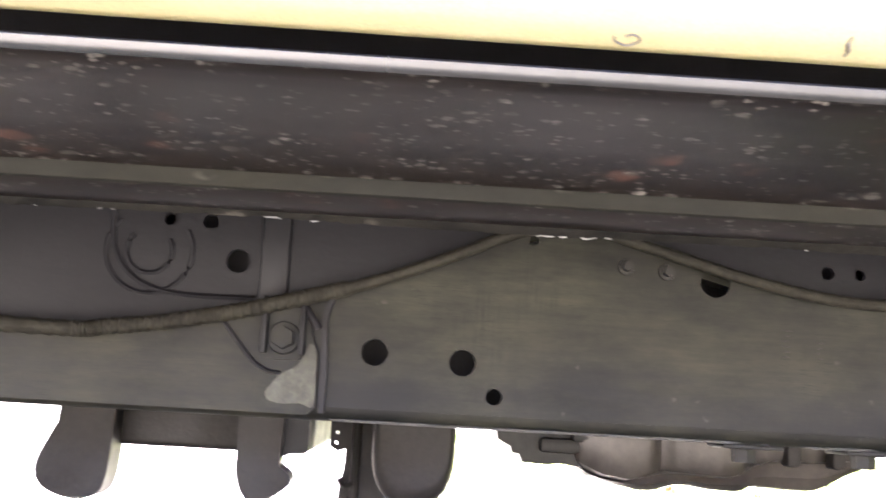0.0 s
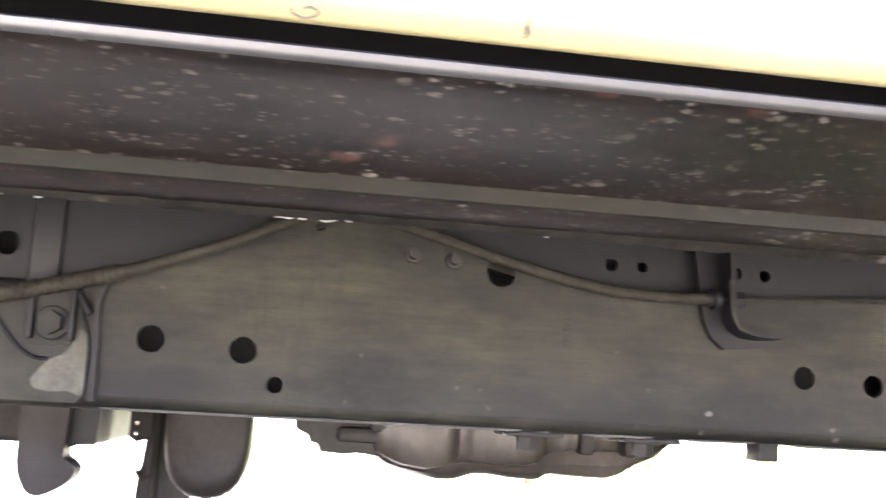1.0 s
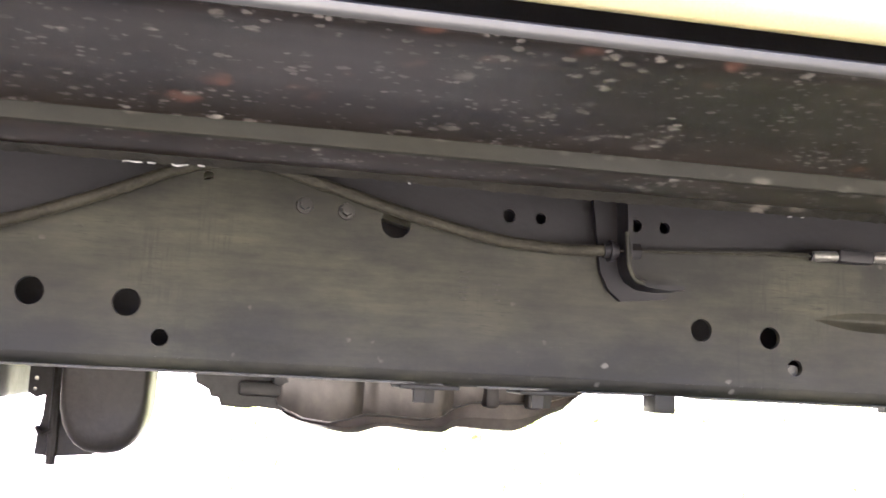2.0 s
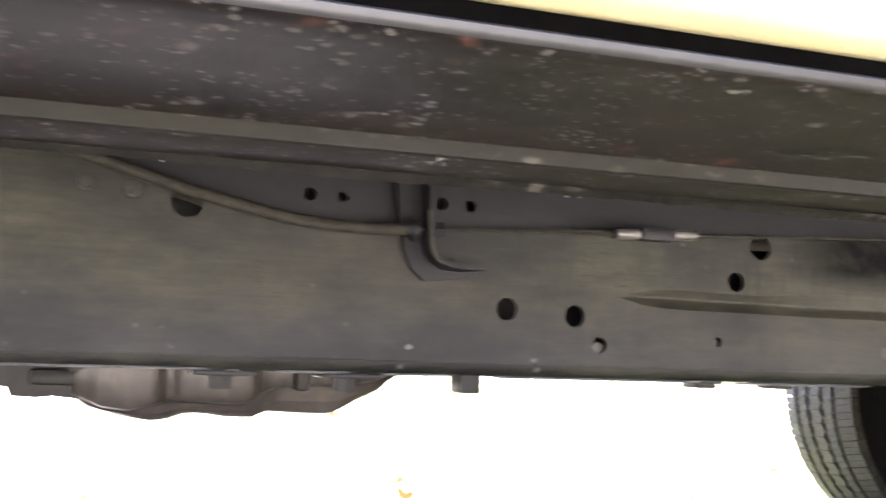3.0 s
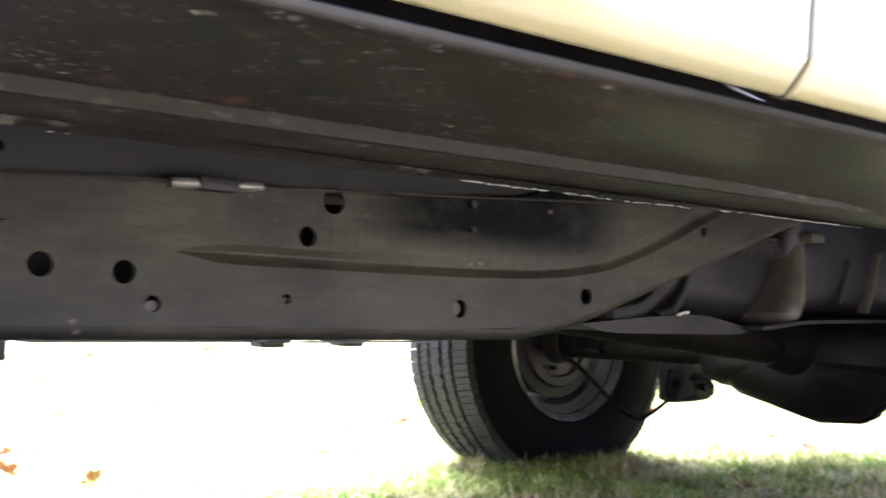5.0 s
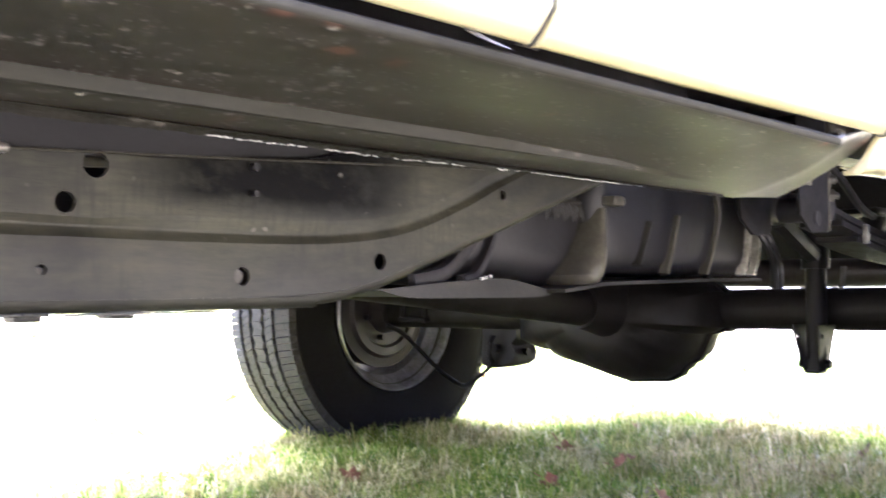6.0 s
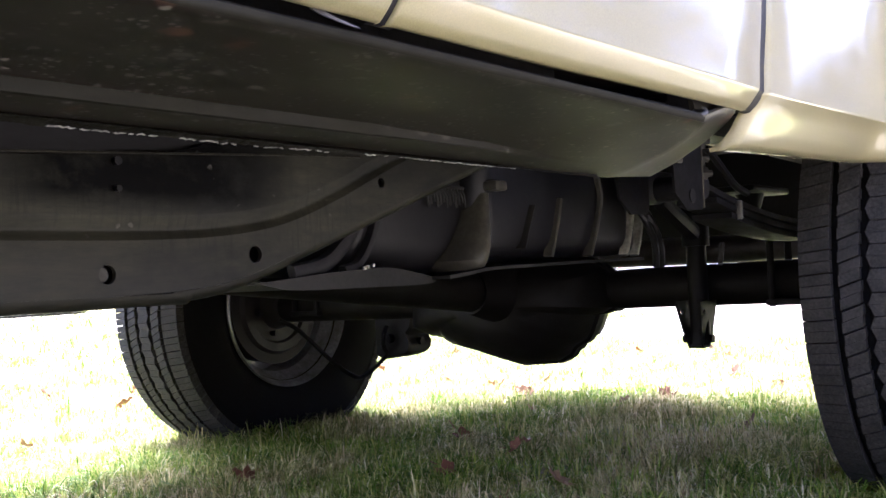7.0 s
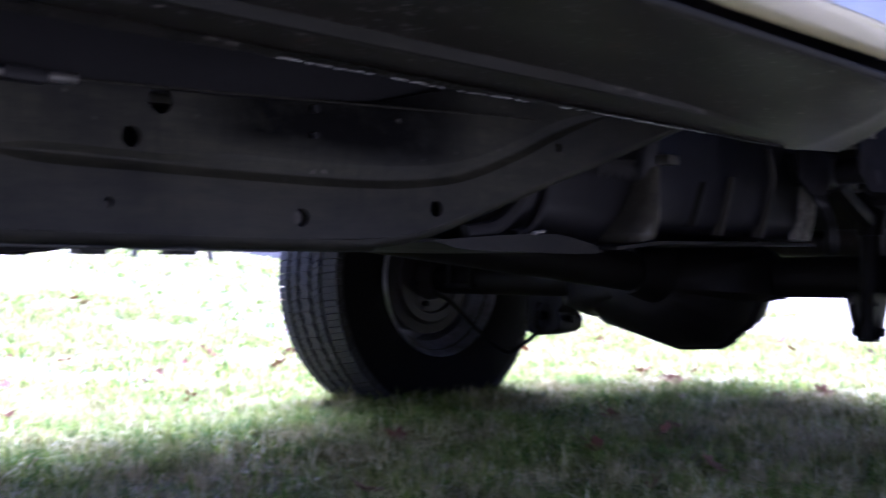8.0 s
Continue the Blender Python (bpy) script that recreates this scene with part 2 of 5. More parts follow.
def paint_material():
    m, n, l, b = shader("tan_metallic_paint", 0.40, 0.15, 0.4)
    v = coords(n, l)
    big = noise_tex(n, l, v, 2.2, 3)
    dust = noise_tex(n, l, scaled(n, l, v, (0.4, 1, 1.4)), 30, 6, 0.7)
    flake = noise_tex(n, l, v, 900, 2)
    col = mix(n, l, big, (0.194, 0.173, 0.080), (0.220, 0.196, 0.098))
    col = mix(n, l, ramp(n, l, dust, [(0.45, (0, 0, 0)), (0.8, (0.4, 0.4, 0.4))]), col, (0.22, 0.20, 0.15))
    col = mix(n, l, 1.0, col, ramp(n, l, flake, [(0.3, (0.9, 0.9, 0.9)), (0.7, (1.1, 1.1, 1.1))]), "MULTIPLY")
    l.new(col, b.inputs["Base Color"])
    b.inputs["Coat Weight"].default_value = 1.0
    l.new(ramp(n, l, dust, [(0.35, (0.05,) * 3), (0.75, (0.20,) * 3)]), b.inputs["Coat Roughness"])
    return m


def glass_material():
    m, n, l, b = shader("tinted_glass", 0.03)
    b.inputs["Transmission Weight"].default_value = 0.9
    b.inputs["Base Color"].default_value = (0.25, 0.3, 0.28, 1)
    return m


def ground_material():
    m, n, l, b = shader("lawn_soil", 0.95, 0, 0.2)
    v = coords(n, l)
    a, c = noise_tex(n, l, v, 3.0, 6), noise_tex(n, l, v, 60, 5)
    col = mix(n, l, ramp(n, l, a, [(0.35, (0, 0, 0)), (0.65, (1, 1, 1))]), (0.15, 0.135, 0.065), (0.30, 0.245, 0.145))
    col = mix(n, l, 1.0, col, ramp(n, l, c, [(0.3, (0.6, 0.6, 0.6)), (0.7, (1.25, 1.25, 1.25))]), "MULTIPLY")
    l.new(col, b.inputs["Base Color"])
    bump(n, l, b, c, 0.6, 0.01)
    return m


def grass_material():
    m, n, l, b = shader("grass_blades", 0.65, 0, 0.05)
    g = n.new("ShaderNodeNewGeometry")
    v = coords(n, l)
    tone = ramp(n, l, g.outputs["Random Per Island"], [(0.0, (0.042, 0.088, 0.006)), (0.42, (0.140, 0.204, 0.019)), (0.75, (0.275, 0.297, 0.042)), (0.91, (0.44, 0.39, 0.11)), (1.0, (0.74, 0.64, 0.34))])
    dry = ramp(n, l, g.outputs["Random Per Island"], [(0.0, (0.09, 0.105, 0.020)), (0.5, (0.29, 0.245, 0.075)), (0.95, (0.66, 0.52, 0.26))])
    patch = ramp(n, l, noise_tex(n, l, v, 3.4, 5, 0.7), [(0.46, (0, 0, 0)), (0.60, (0.9, 0.9, 0.9))])
    col = mix(n, l, patch, tone, dry)
    l.new(col, b.inputs["Base Color"])
    thin = n.new("ShaderNodeBsdfTranslucent")
    l.new(col, thin.inputs["Color"])
    blend = n.new("ShaderNodeMixShader")
    blend.inputs[0].default_value = 0.4
    out = n["Material Output"]
    l.new(b.outputs[0], blend.inputs[1])
    l.new(thin.outputs[0], blend.inputs[2])
    l.new(blend.outputs[0], out.inputs["Surface"])
    return m


def leaf_material():
    m, n, l, b = shader("dead_leaf", 0.75, 0, 0.08)
    o = n.new("ShaderNodeObjectInfo")
    tone = ramp(n, l, o.outputs["Random"], [(0.0, (0.17, 0.068, 0.032)), (0.4, (0.25, 0.115, 0.050)), (0.75, (0.31, 0.18, 0.08)), (1.0, (0.13, 0.075, 0.042))])
    v = coords(n, l)
    col = mix(n, l, ramp(n, l, noise_tex(n, l, v, 90, 4), [(0.3, (0, 0, 0)), (0.7, (0.5, 0.5, 0.5))]), tone, (0.09, 0.05, 0.03))
    l.new(col, b.inputs["Base Color"])
    return m


def straw_material():
    m, n, l, b = shader("dry_straw", 0.6, 0, 0.25)
    g = n.new("ShaderNodeNewGeometry")
    tone = ramp(n, l, g.outputs["Random Per Island"], [(0.0, (0.16, 0.105, 0.035)), (0.3, (0.34, 0.26, 0.09)), (0.7, (0.52, 0.42, 0.16)), (1.0, (0.68, 0.58, 0.28))])
    l.new(tone, b.inputs["Base Color"])
    return m


M_PAINT, M_GLASS, M_SOIL, M_GRASS, M_LEAF, M_STRAW = paint_material(), glass_material(), ground_material(), grass_material(), leaf_material(), straw_material()
M_RED = worn("red_car_paint", (0.32, 0.03, 0.03), (0.25, 0.025, 0.025), 0.3, 0.1)
M_SILVER = worn("silver_car_paint", (0.42, 0.41, 0.44), (0.36, 0.35, 0.38), 0.3, 0.4)
M_WHITE = worn("white_paint", (0.75, 0.75, 0.74), (0.68, 0.68, 0.66), 0.4)
M_WOODS = worn("autumn_foliage", (0.16, 0.145, 0.105), (0.26, 0.23, 0.17), 0.8, 0.0, (1, 1, 1), 0.3, 3, 0.0, 0.1)
M_WOOD = worn("grey_weathered_wood", (0.11, 0.10, 0.095), (0.075, 0.068, 0.064), 0.7, 0.0, (1, 1, 0.3), 12, 120, 0.3)


# ---- mesh helpers ----
def mesh_object(name, bm, material, smooth=True):
    me = bpy.data.meshes.new(name)
    bmesh.ops.recalc_face_normals(bm, faces=bm.faces)
    bm.to_mesh(me)
    bm.free()
    me.materials.append(material)
    if smooth:
        me.shade_smooth()
        me.set_sharp_from_angle(angle=radians(38))
    return new(name, me)


def part(name, bm, material, parent, label="", smooth=True):
    ob = mesh_object(name, bm, material, smooth)
    ob.parent = parent
    return tagged(ob, label)


def box(bm, lo, hi, bevel=0.0, seg=2, m=None):
    r = bmesh.ops.create_cube(bm, size=1)
    c = [(a + b) / 2 for a, b in zip(lo, hi)]
    s = [b - a for a, b in zip(lo, hi)]
    bmesh.ops.transform(bm, matrix=Matrix.Translation(c) @ Matrix.Diagonal((*s, 1)), verts=r["verts"])
    vs = r["verts"]
    if bevel:
        es = list({e for v in vs for e in v.link_edges})
        out = bmesh.ops.bevel(bm, geom=es, offset=bevel, segments=seg, profile=0.5, affect="EDGES")
        vs = list({v for f in out["faces"] for v in f.verts} | {v for v in vs if v.is_valid})
    if m is not None:
        bmesh.ops.transform(bm, matrix=m, verts=vs)
    return vs


def smooth_path(pts, n=6):
    """Points of a soft curve through pts."""
    p = [Vector(q) for q in pts]
    p = [2 * p[0] - p[1]] + p + [2 * p[-1] - p[-2]]
    out = []
    for i in range(1, len(p) - 2):
        for k in range(n):
            t = k / n
            a, b, c, d = p[i - 1], p[i], p[i + 1], p[i + 2]
            out.append(0.5 * (2 * b + (c - a) * t + (2 * a - 5 * b + 4 * c - d) * t * t + (3 * b - a - 3 * c + d) * t ** 3))
    out.append(p[-2])
    return out


def tube(bm, pts, radius, seg=10, ribs=None):
    """A round bar along pts; radius is a number or a list; capped."""
    pts = [Vector(p) for p in pts]
    rings = []
    for i, p in enumerate(pts):
        d = (pts[min(i + 1, len(pts) - 1)] - pts[max(i - 1, 0)]).normalized()
        up = Vector((0, 0, 1)) if abs(d.z) < 0.9 else Vector((1, 0, 0))
        a = d.cross(up).normalized()
        b = d.cross(a)
        r = radius[i] if isinstance(radius, (list, tuple)) else radius
        if ribs and i % ribs == 0:
            r *= 1.18
        rings.append([bm.verts.new(p + r * (math.cos(2 * math.pi * k / seg) * a + math.sin(2 * math.pi * k / seg) * b)) for k in range(seg)])
    for r0, r1 in zip(rings, rings[1:]):
        for k in range(seg):
            bm.faces.new((r0[k], r0[(k + 1) % seg], r1[(k + 1) % seg], r1[k]))
    bm.faces.new(rings[0])
    bm.faces.new(rings[-1][::-1])


def lathe(bm, prof, seg=48, at=(0, 0, 0), closed=False):
    """Profile of (y, r) turned round the y axis through at."""
    rings = []
    for y, r in prof:
        rings.append([bm.verts.new((at[0] + r * math.sin(2 * math.pi * k / seg), at[1] + y, at[2] + r * math.cos(2 * math.pi * k / seg))) for k in range(seg)])
    pairs = list(zip(rings, rings[1:]))
    if closed:
        pairs.append((rings[-1], rings[0]))
    for r0, r1 in pairs:
        for k in range(seg):
            bm.faces.new((r0[k], r0[(k + 1) % seg], r1[(k + 1) % seg], r1[k]))
    if not closed:
        bm.faces.new(rings[0])
        bm.faces.new(rings[-1][::-1])


def extrude_x(bm, prof, xs, shift=None):
    """A closed profile of (y, z) carried along the stations xs, capped; shift(x, y, z) may bend it."""
    rings = []
    for x in xs:
        rings.append([bm.verts.new(shift(x, y, z) if shift else (x, y, z)) for y, z in prof])
    n = len(prof)
    for r0, r1 in zip(rings, rings[1:]):
        for k in range(n):
            bm.faces.new((r0[k], r0[(k + 1) % n], r1[(k + 1) % n], r1[k]))
    bm.faces.new(rings[0])
    bm.faces.new(rings[-1][::-1])


def circle(x, z, r, n=20, rz=None):
    return [(x + r * math.cos(2 * math.pi * k / n), z + (rz or r) * math.sin(2 * math.pi * k / n)) for k in range(n)]


def plate(bm, outline, holes, y0, y1, bend=None):
    """A plate in x and z from y0 to y1 with holes through it."""
    loops = [[Vector((x, z, 0)) for x, z in lp] for lp in [outline, *holes]]
    flat = [v for lp in loops for v in lp]
    tris = tessellate_polygon(loops)
    lay = []
    for y in (y0, y1):
        lay.append([bm.verts.new((v.x, y + (bend(v.x) if bend else 0), v.y)) for v in flat])
    for t in tris:
        for vs in lay:
            try:
                bm.faces.new([vs[i] for i in t])
            except ValueError:
                pass
    k = 0
    for lp in loops:
        n = len(lp)
        for i in range(n):
            a, b = k + i, k + (i + 1) % n
            bm.faces.new((lay[0][a], lay[0][b], lay[1][b], lay[1][a]))
        k += n


def strip(bm, pts, thick, y0, y1):
    """A flat bar bent along pts (x, z), as wide as y0 to y1."""
    pts = [Vector((x, 0, z)) for x, z in pts]
    top, low = [], []
    for i, p in enumerate(pts):
        d = (pts[min(i + 1, len(pts) - 1)] - pts[max(i - 1, 0)]).normalized()
        nrm = Vector((-d.z, 0, d.x)) * thick / 2
        top.append(p + nrm)
        low.append(p - nrm)
    lp = top + low[::-1]
    a = [bm.verts.new((p.x, y0, p.z)) for p in lp]
    b = [bm.verts.new((p.x, y1, p.z)) for p in lp]
    n, m = len(lp), len(top)
    for i in range(n):
        bm.faces.new((a[i], a[(i + 1) % n], b[(i + 1) % n], b[i]))
    for vs in (a, b):
        for i in range(m - 1):
            bm.faces.new((vs[i], vs[i + 1], vs[n - 2 - i], vs[n - 1 - i]))


def hexbolt(bm, x, y, z, r, h, axis="y", washer=1.5):
    """A bolt head with a washer; it points towards -y or -z."""
    turn = Matrix.Rotation(radians(90), 4, "X") if axis == "y" else Matrix.Rotation(radians(180), 4, "X")
    for rad, n, lo, hi in ((r * washer, 20, 0, h * 0.25), (r, 6, h * 0.25, h)):
        res = bmesh.ops.create_cone(bm, cap_ends=True, segments=n, radius1=rad, radius2=rad * 0.94, depth=hi - lo)
        bmesh.ops.transform(bm, matrix=Matrix.Translation((x, y, z)) @ turn @ Matrix.Translation((0, 0, (lo + hi) / 2)), verts=res["verts"])


# ---- ground ----
def land(x, y):
    d = math.hypot(x - 2, y - 0.5)
    e = min(6.0, max(0.0, y - 2.5))
    side = max(0.0, min(1.0, (10.0 - x) / 5.0))
    rise = 0.155 * e * e / (e + 1.5) * side
    return rise + 0.012 * noise.noise((x * 0.9, y * 0.9, 0)) * min(1, max(0, d - 1.5)) - 0.004


def build_ground():
    bm = bmesh.new()
    steps = [-600, -300, -120, -60, -35, -20, -12, -8] + [-6 + 0.4 * i for i in range(41)] + [10.6, 11.2, 12, 15, 20, 30, 45, 80, 150, 300, 600]
    grid = [[bm.verts.new((x, y, land(x, y))) for y in steps] for x in steps]
    for i in range(len(steps) - 1):
        for j in range(len(steps) - 1):
            bm.faces.new((grid[i][j], grid[i + 1][j], grid[i + 1][j + 1], grid[i][j + 1]))
    ob = mesh_object("ground", bm, M_SOIL)
    tagged(ob, "mown lawn soil sloping gently up to the distance", "lawn", kind="structure")


build_ground()


def blades(name, material, label, px, py, zz, hgt, lean, ang, w):
    """One mesh of narrow bent blades, each a quad and a tip."""
    n = len(px)
    dx, dy = np.cos(ang), np.sin(ang)
    V = np.zeros((n, 5, 3))
    V[:, 0] = np.stack([px - dy * w, py + dx * w, zz - 0.004], 1)
    V[:, 1] = np.stack([px + dy * w, py - dx * w, zz - 0.004], 1)
    mx, my = px + dx * hgt * lean * 0.35, py + dy * hgt * lean * 0.35
    V[:, 2] = np.stack([mx + dy * w * 0.8, my - dx * w * 0.8, zz + hgt * 0.6], 1)
    V[:, 3] = np.stack([mx - dy * w * 0.8, my + dx * w * 0.8, zz + hgt * 0.6], 1)
    V[:, 4] = np.stack([px + dx * hgt * lean, py + dy * hgt * lean, zz + hgt * np.maximum(0.12, 1.05 - 0.3 * lean)], 1)
    base = (np.arange(n) * 5)[:, None]
    quads, tris = base + np.array([0, 1, 2, 3]), base + np.array([3, 2, 4])
    me = bpy.data.meshes.new(name)
    me.vertices.add(n * 5)
    me.vertices.foreach_set("co", V.reshape(-1))
    me.loops.add(n * 7)
    me.loops.foreach_set("vertex_index", np.concatenate([quads, tris], 1).reshape(-1).astype(np.int32))
    me.polygons.add(n * 2)
    starts = (np.arange(n) * 7)[:, None] + np.array([0, 4])
    me.polygons.foreach_set("loop_start", starts.reshape(-1).astype(np.int32))
    me.update(calc_edges=True)
    me.materials.append(material)
    tagged(new(name, me), label, "grass", kind="stuff")


def build_grass():
    """Short lawn blades, thickest near the wheels, with tufts of dry straw and loose stalks."""
    rng = np.random.default_rng(7)
    cells = [(0.9, 3.3, -0.6, 1.9, 300000, 0.8), (3.3, 6.0, -1.4, 3.2, 120000, 1.1), (0.3, 3.3, 1.9, 5.0, 80000, 1.3), (3.3, 9.0, 3.2, 8.0, 60000, 2.0)]
    px, py, sc = [], [], []
    for x0, x1, y0, y1, n, s in cells:
        px.append(rng.uniform(x0, x1, n)), py.append(rng.uniform(y0, y1, n)), sc.append(np.full(n, s))
    px, py, sc = np.concatenate(px), np.concatenate(py), np.concatenate(sc)
    thin = np.array([noise.noise((a * 2.3, b * 2.3, 17)) + 0.6 * noise.noise((a * 8, b * 8, 5)) + 0.5 * noise.noise((a * 24, b * 24, 9)) for a, b in zip(px, py)])
    keep = rng.random(len(px)) > np.clip((thin - 0.02) * 2.4, 0, 0.88)
    px, py, sc = px[keep], py[keep], sc[keep]
    clump = np.array([noise.noise((a * 7, b * 7, 3)) for a, b in zip(px, py)])
    tuft = np.array([noise.noise((a * 22, b * 22, 8)) for a, b in zip(px, py)])
    zz = np.array([land(a, b) for a, b in zip(px, py)])
    n = len(px)
    lean = rng.uniform(0.15, 1.9, n)
    hgt = 1.5 * (0.011 + 0.026 * rng.random(n) ** 2 + 0.014 * np.clip(clump, -0.6, 1) + 0.024 * np.clip(tuft, -0.35, 1)) * np.where(rng.random(n) > 0.98, 1.9, 1.0)
    round_tyre = np.minimum(np.hypot((px - 2.42) / 0.30, (py - 1.20) / 0.26), np.hypot((px - 2.36) / 0.26, (py + 0.36) / 0.28))
    tall = (round_tyre < 1) & (rng.random(n) > 0.80)
    hgt = np.clip(np.maximum(hgt, 0.006) * np.where(tall, 1.7, 1.0), 0.006, 0.080)
    ang = rng.uniform(0, 2 * np.pi, n) * 0.8 + 6 * tuft + 2.5 * clump
    blades("grass", M_GRASS, "short green lawn grass in uneven clumps", px, py, zz, hgt, lean, ang, (0.0011 + 0.0016 * rng.random(n)) * sc)
    # dry straw tufts, extra ones brightening the lit near strip, then stalks lying flat
    cx = np.concatenate([rng.uniform(1.0, 4.2, 700), rng.uniform(1.6, 2.9, 420), rng.uniform(0.95, 1.9, 260)])
    cy = np.concatenate([rng.uniform(-0.6, 2.6, 700), rng.uniform(-0.45, 0.24, 420), rng.uniform(0.3, 1.35, 260)])
    pick = np.array([noise.noise((a * 2.6, b * 2.6, 31)) for a, b in zip(cx, cy)]) > np.where(np.arange(1380) < 700, 0.08, -0.2)
    cx, cy = cx[pick], cy[pick]
    m = 26
    k = len(cx) * m
    size = np.repeat(rng.uniform(0.5, 1.35, len(cx)), m)
    spread = np.repeat(rng.uniform(0.006, 0.022, len(cx)), m)
    px, py = np.repeat(cx, m) + rng.normal(0, 1, k) * spread, np.repeat(cy, m) + rng.normal(0, 1, k) * spread
    hgt, lean, ang = size * rng.uniform(0.018, 0.052, k), rng.uniform(0.05, 1.5, k), rng.uniform(0, 2 * np.pi, k)
    q = 5000
    px, py = np.concatenate([px, rng.uniform(1.0, 4.2, q)]), np.concatenate([py, rng.uniform(-0.6, 2.8, q)])
    hgt, lean = np.concatenate([hgt, rng.uniform(0.006, 0.014, q)]), np.concatenate([lean, rng.uniform(2.5, 4.5, q)])
    ang = np.concatenate([ang, rng.uniform(0, 2 * np.pi, q)])
    zz = np.array([land(a, b) for a, b in zip(px, py)])
    zz[k:] += rng.uniform(0.004, 0.022, q)
    blades("dry_grass", M_STRAW, "pale dry straw tufts and loose stalks in the lawn", px, py, zz, hgt, lean, ang, 0.0007 + 0.0010 * rng.random(len(px)))


build_grass()

# ---- the pickup ----
MID = 0.46          # the truck's centre line
AXLE, HUB = 2.447, 0.372
truck = tagged(new("pickup_truck"), "tan extended-cab pickup with black underside parked on a lawn", "pickup truck")


def flip(y):
    return 2 * MID - y


# frame rails: pressed channel with an upswept rear
TOP = [(-1.9, 0.50), (-0.6, 0.455), (-0.135, 0.443), (-0.05, 0.447), (0.033, 0.462), (0.125, 0.487), (0.194, 0.512), (0.254, 0.539), (0.294, 0.547), (0.357, 0.536), (0.425, 0.518), (0.493, 0.504), (0.546, 0.500), (0.60, 0.503), (0.75, 0.512), (1.0, 0.519), (1.16, 0.533), (1.35, 0.585), (1.6, 0.655), (1.85, 0.69), (2.8, 0.72), (3.55, 0.703)]
LOW = [(3.55, 0.659), (2.8, 0.672), (2.3, 0.664), (2.0, 0.632), (1.80, 0.585), (1.678, 0.546), (1.439, 0.465), (1.33, 0.428), (1.274, 0.409), (1.235, 0.398), (1.198, 0.391), (1.15, 0.387), (1.08, 0.385), (0.1, 0.382), (-1.9, 0.38)]
HOLES = [(0.147, 0.437, 0.0105), (0.216, 0.433, 0.0105), (0.242, 0.408, 0.0065), (0.680, 0.440, 0.0096), (0.743, 0.437, 0.0094), (0.767, 0.413, 0.0070), (0.416, 0.509, 0.012), (0.931, 0.5080, 0.0115), (0.905, 0.4750, 0.0090), (0.886, 0.420, 0.0045), (1.078, 0.416, 0.0088), (1.254, 0.433, 0.0088), (1.458, 0.517, 0.006), (0.268, 0.534, 0.004)]


# line of the pressed bead: x, depth, z
BEAD = smooth_path([(0.785, 0.02, 0.4560), (0.83, 1.0, 0.4580), (0.92, 1.0, 0.4575), (1.0, 1.0, 0.4570), (1.13, 1.0, 0.4580), (1.22, 1.0, 0.4630), (1.30, 1.0, 0.4765), (1.385, 1.0, 0.5060), (1.44, 1.0, 0.5300), (1.50, 0.7, 0.552), (1.56, 0.02, 0.568)], 6)


def bead_edge(p, k):
    """Height of the bead's edge at p, k = 1 above and -1 below; narrower above where the holes sit."""
    wide = 0.006 + 0.0065 * max(0.0, min(1.0, (p.x - 0.93) / 0.08)) if k > 0 else 0.0105
    return p.z + k * wide * (0.1 + 0.9 * p.y)



def rail(far):
    s = -1 if far else 1
    y0 = flip(0) if far else 0.0
    holes = [circle(x, z, r, 22) for x, z, r in HOLES]
    if not far:
        holes.append([(p.x, bead_edge(p, 1)) for p in BEAD] + [(p.x, bead_edge(p, -1)) for p in reversed(BEAD)])
    bm = bmesh.new()
    plate(bm, TOP + [(x, z + 0.011) for x, z in LOW], holes, y0, y0 + s * 0.005)
    # lower and upper flange, with a rounded bottom corner
    low = LOW[::-1]
    for edge, sgn in ((low, 1), (TOP, -1)):
        pts = smooth_path([(x, 0, z) for x, z in edge], 3)
        rows = []
        for p in pts:
            rows.append([bm.verts.new((p.x, y0 + s * yy, p.z + sgn * zz)) for yy, zz in ((0.0, 0.011), (0.0007, 0.0072), (0.0028, 0.0038), (0.006, 0.0014), (0.010, 0), (0.065, 0), (0.065, 0.004), (0.010, 0.004), (0.005, 0.011))])
        for a, b in zip(rows, rows[1:]):
            for k in range(9):
                bm.faces.new((a[k], a[(k + 1) % 9], b[(k + 1) % 9], b[k]))
        bm.faces.new(rows[0])
        bm.faces.new(rows[-1])
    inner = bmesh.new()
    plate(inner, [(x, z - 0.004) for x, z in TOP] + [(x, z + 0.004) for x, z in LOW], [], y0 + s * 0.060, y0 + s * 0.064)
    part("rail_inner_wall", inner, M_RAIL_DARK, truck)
    return part("frame_rail", bm, M_RAIL, truck, "grey undercoated frame rail with punched holes" if not far else "")


near_rail = rail(False)
rail(True)

# black plate over the rear half of the near rail
bm = bmesh.new()
plate(bm, [(2.05, 0.692), (2.8, 0.72), (3.55, 0.703), (3.55, 0.658), (2.8, 0.670), (2.3, 0.662), (2.05, 0.640)], [], -0.0045, -0.0008)
strip(bm, [(2.05, 0.637), (2.3, 0.660), (2.8, 0.668), (3.55, 0.656)], 0.003, -0.0045, 0.07)
part("rear_rail_cover", bm, M_BLACK, near_rail)

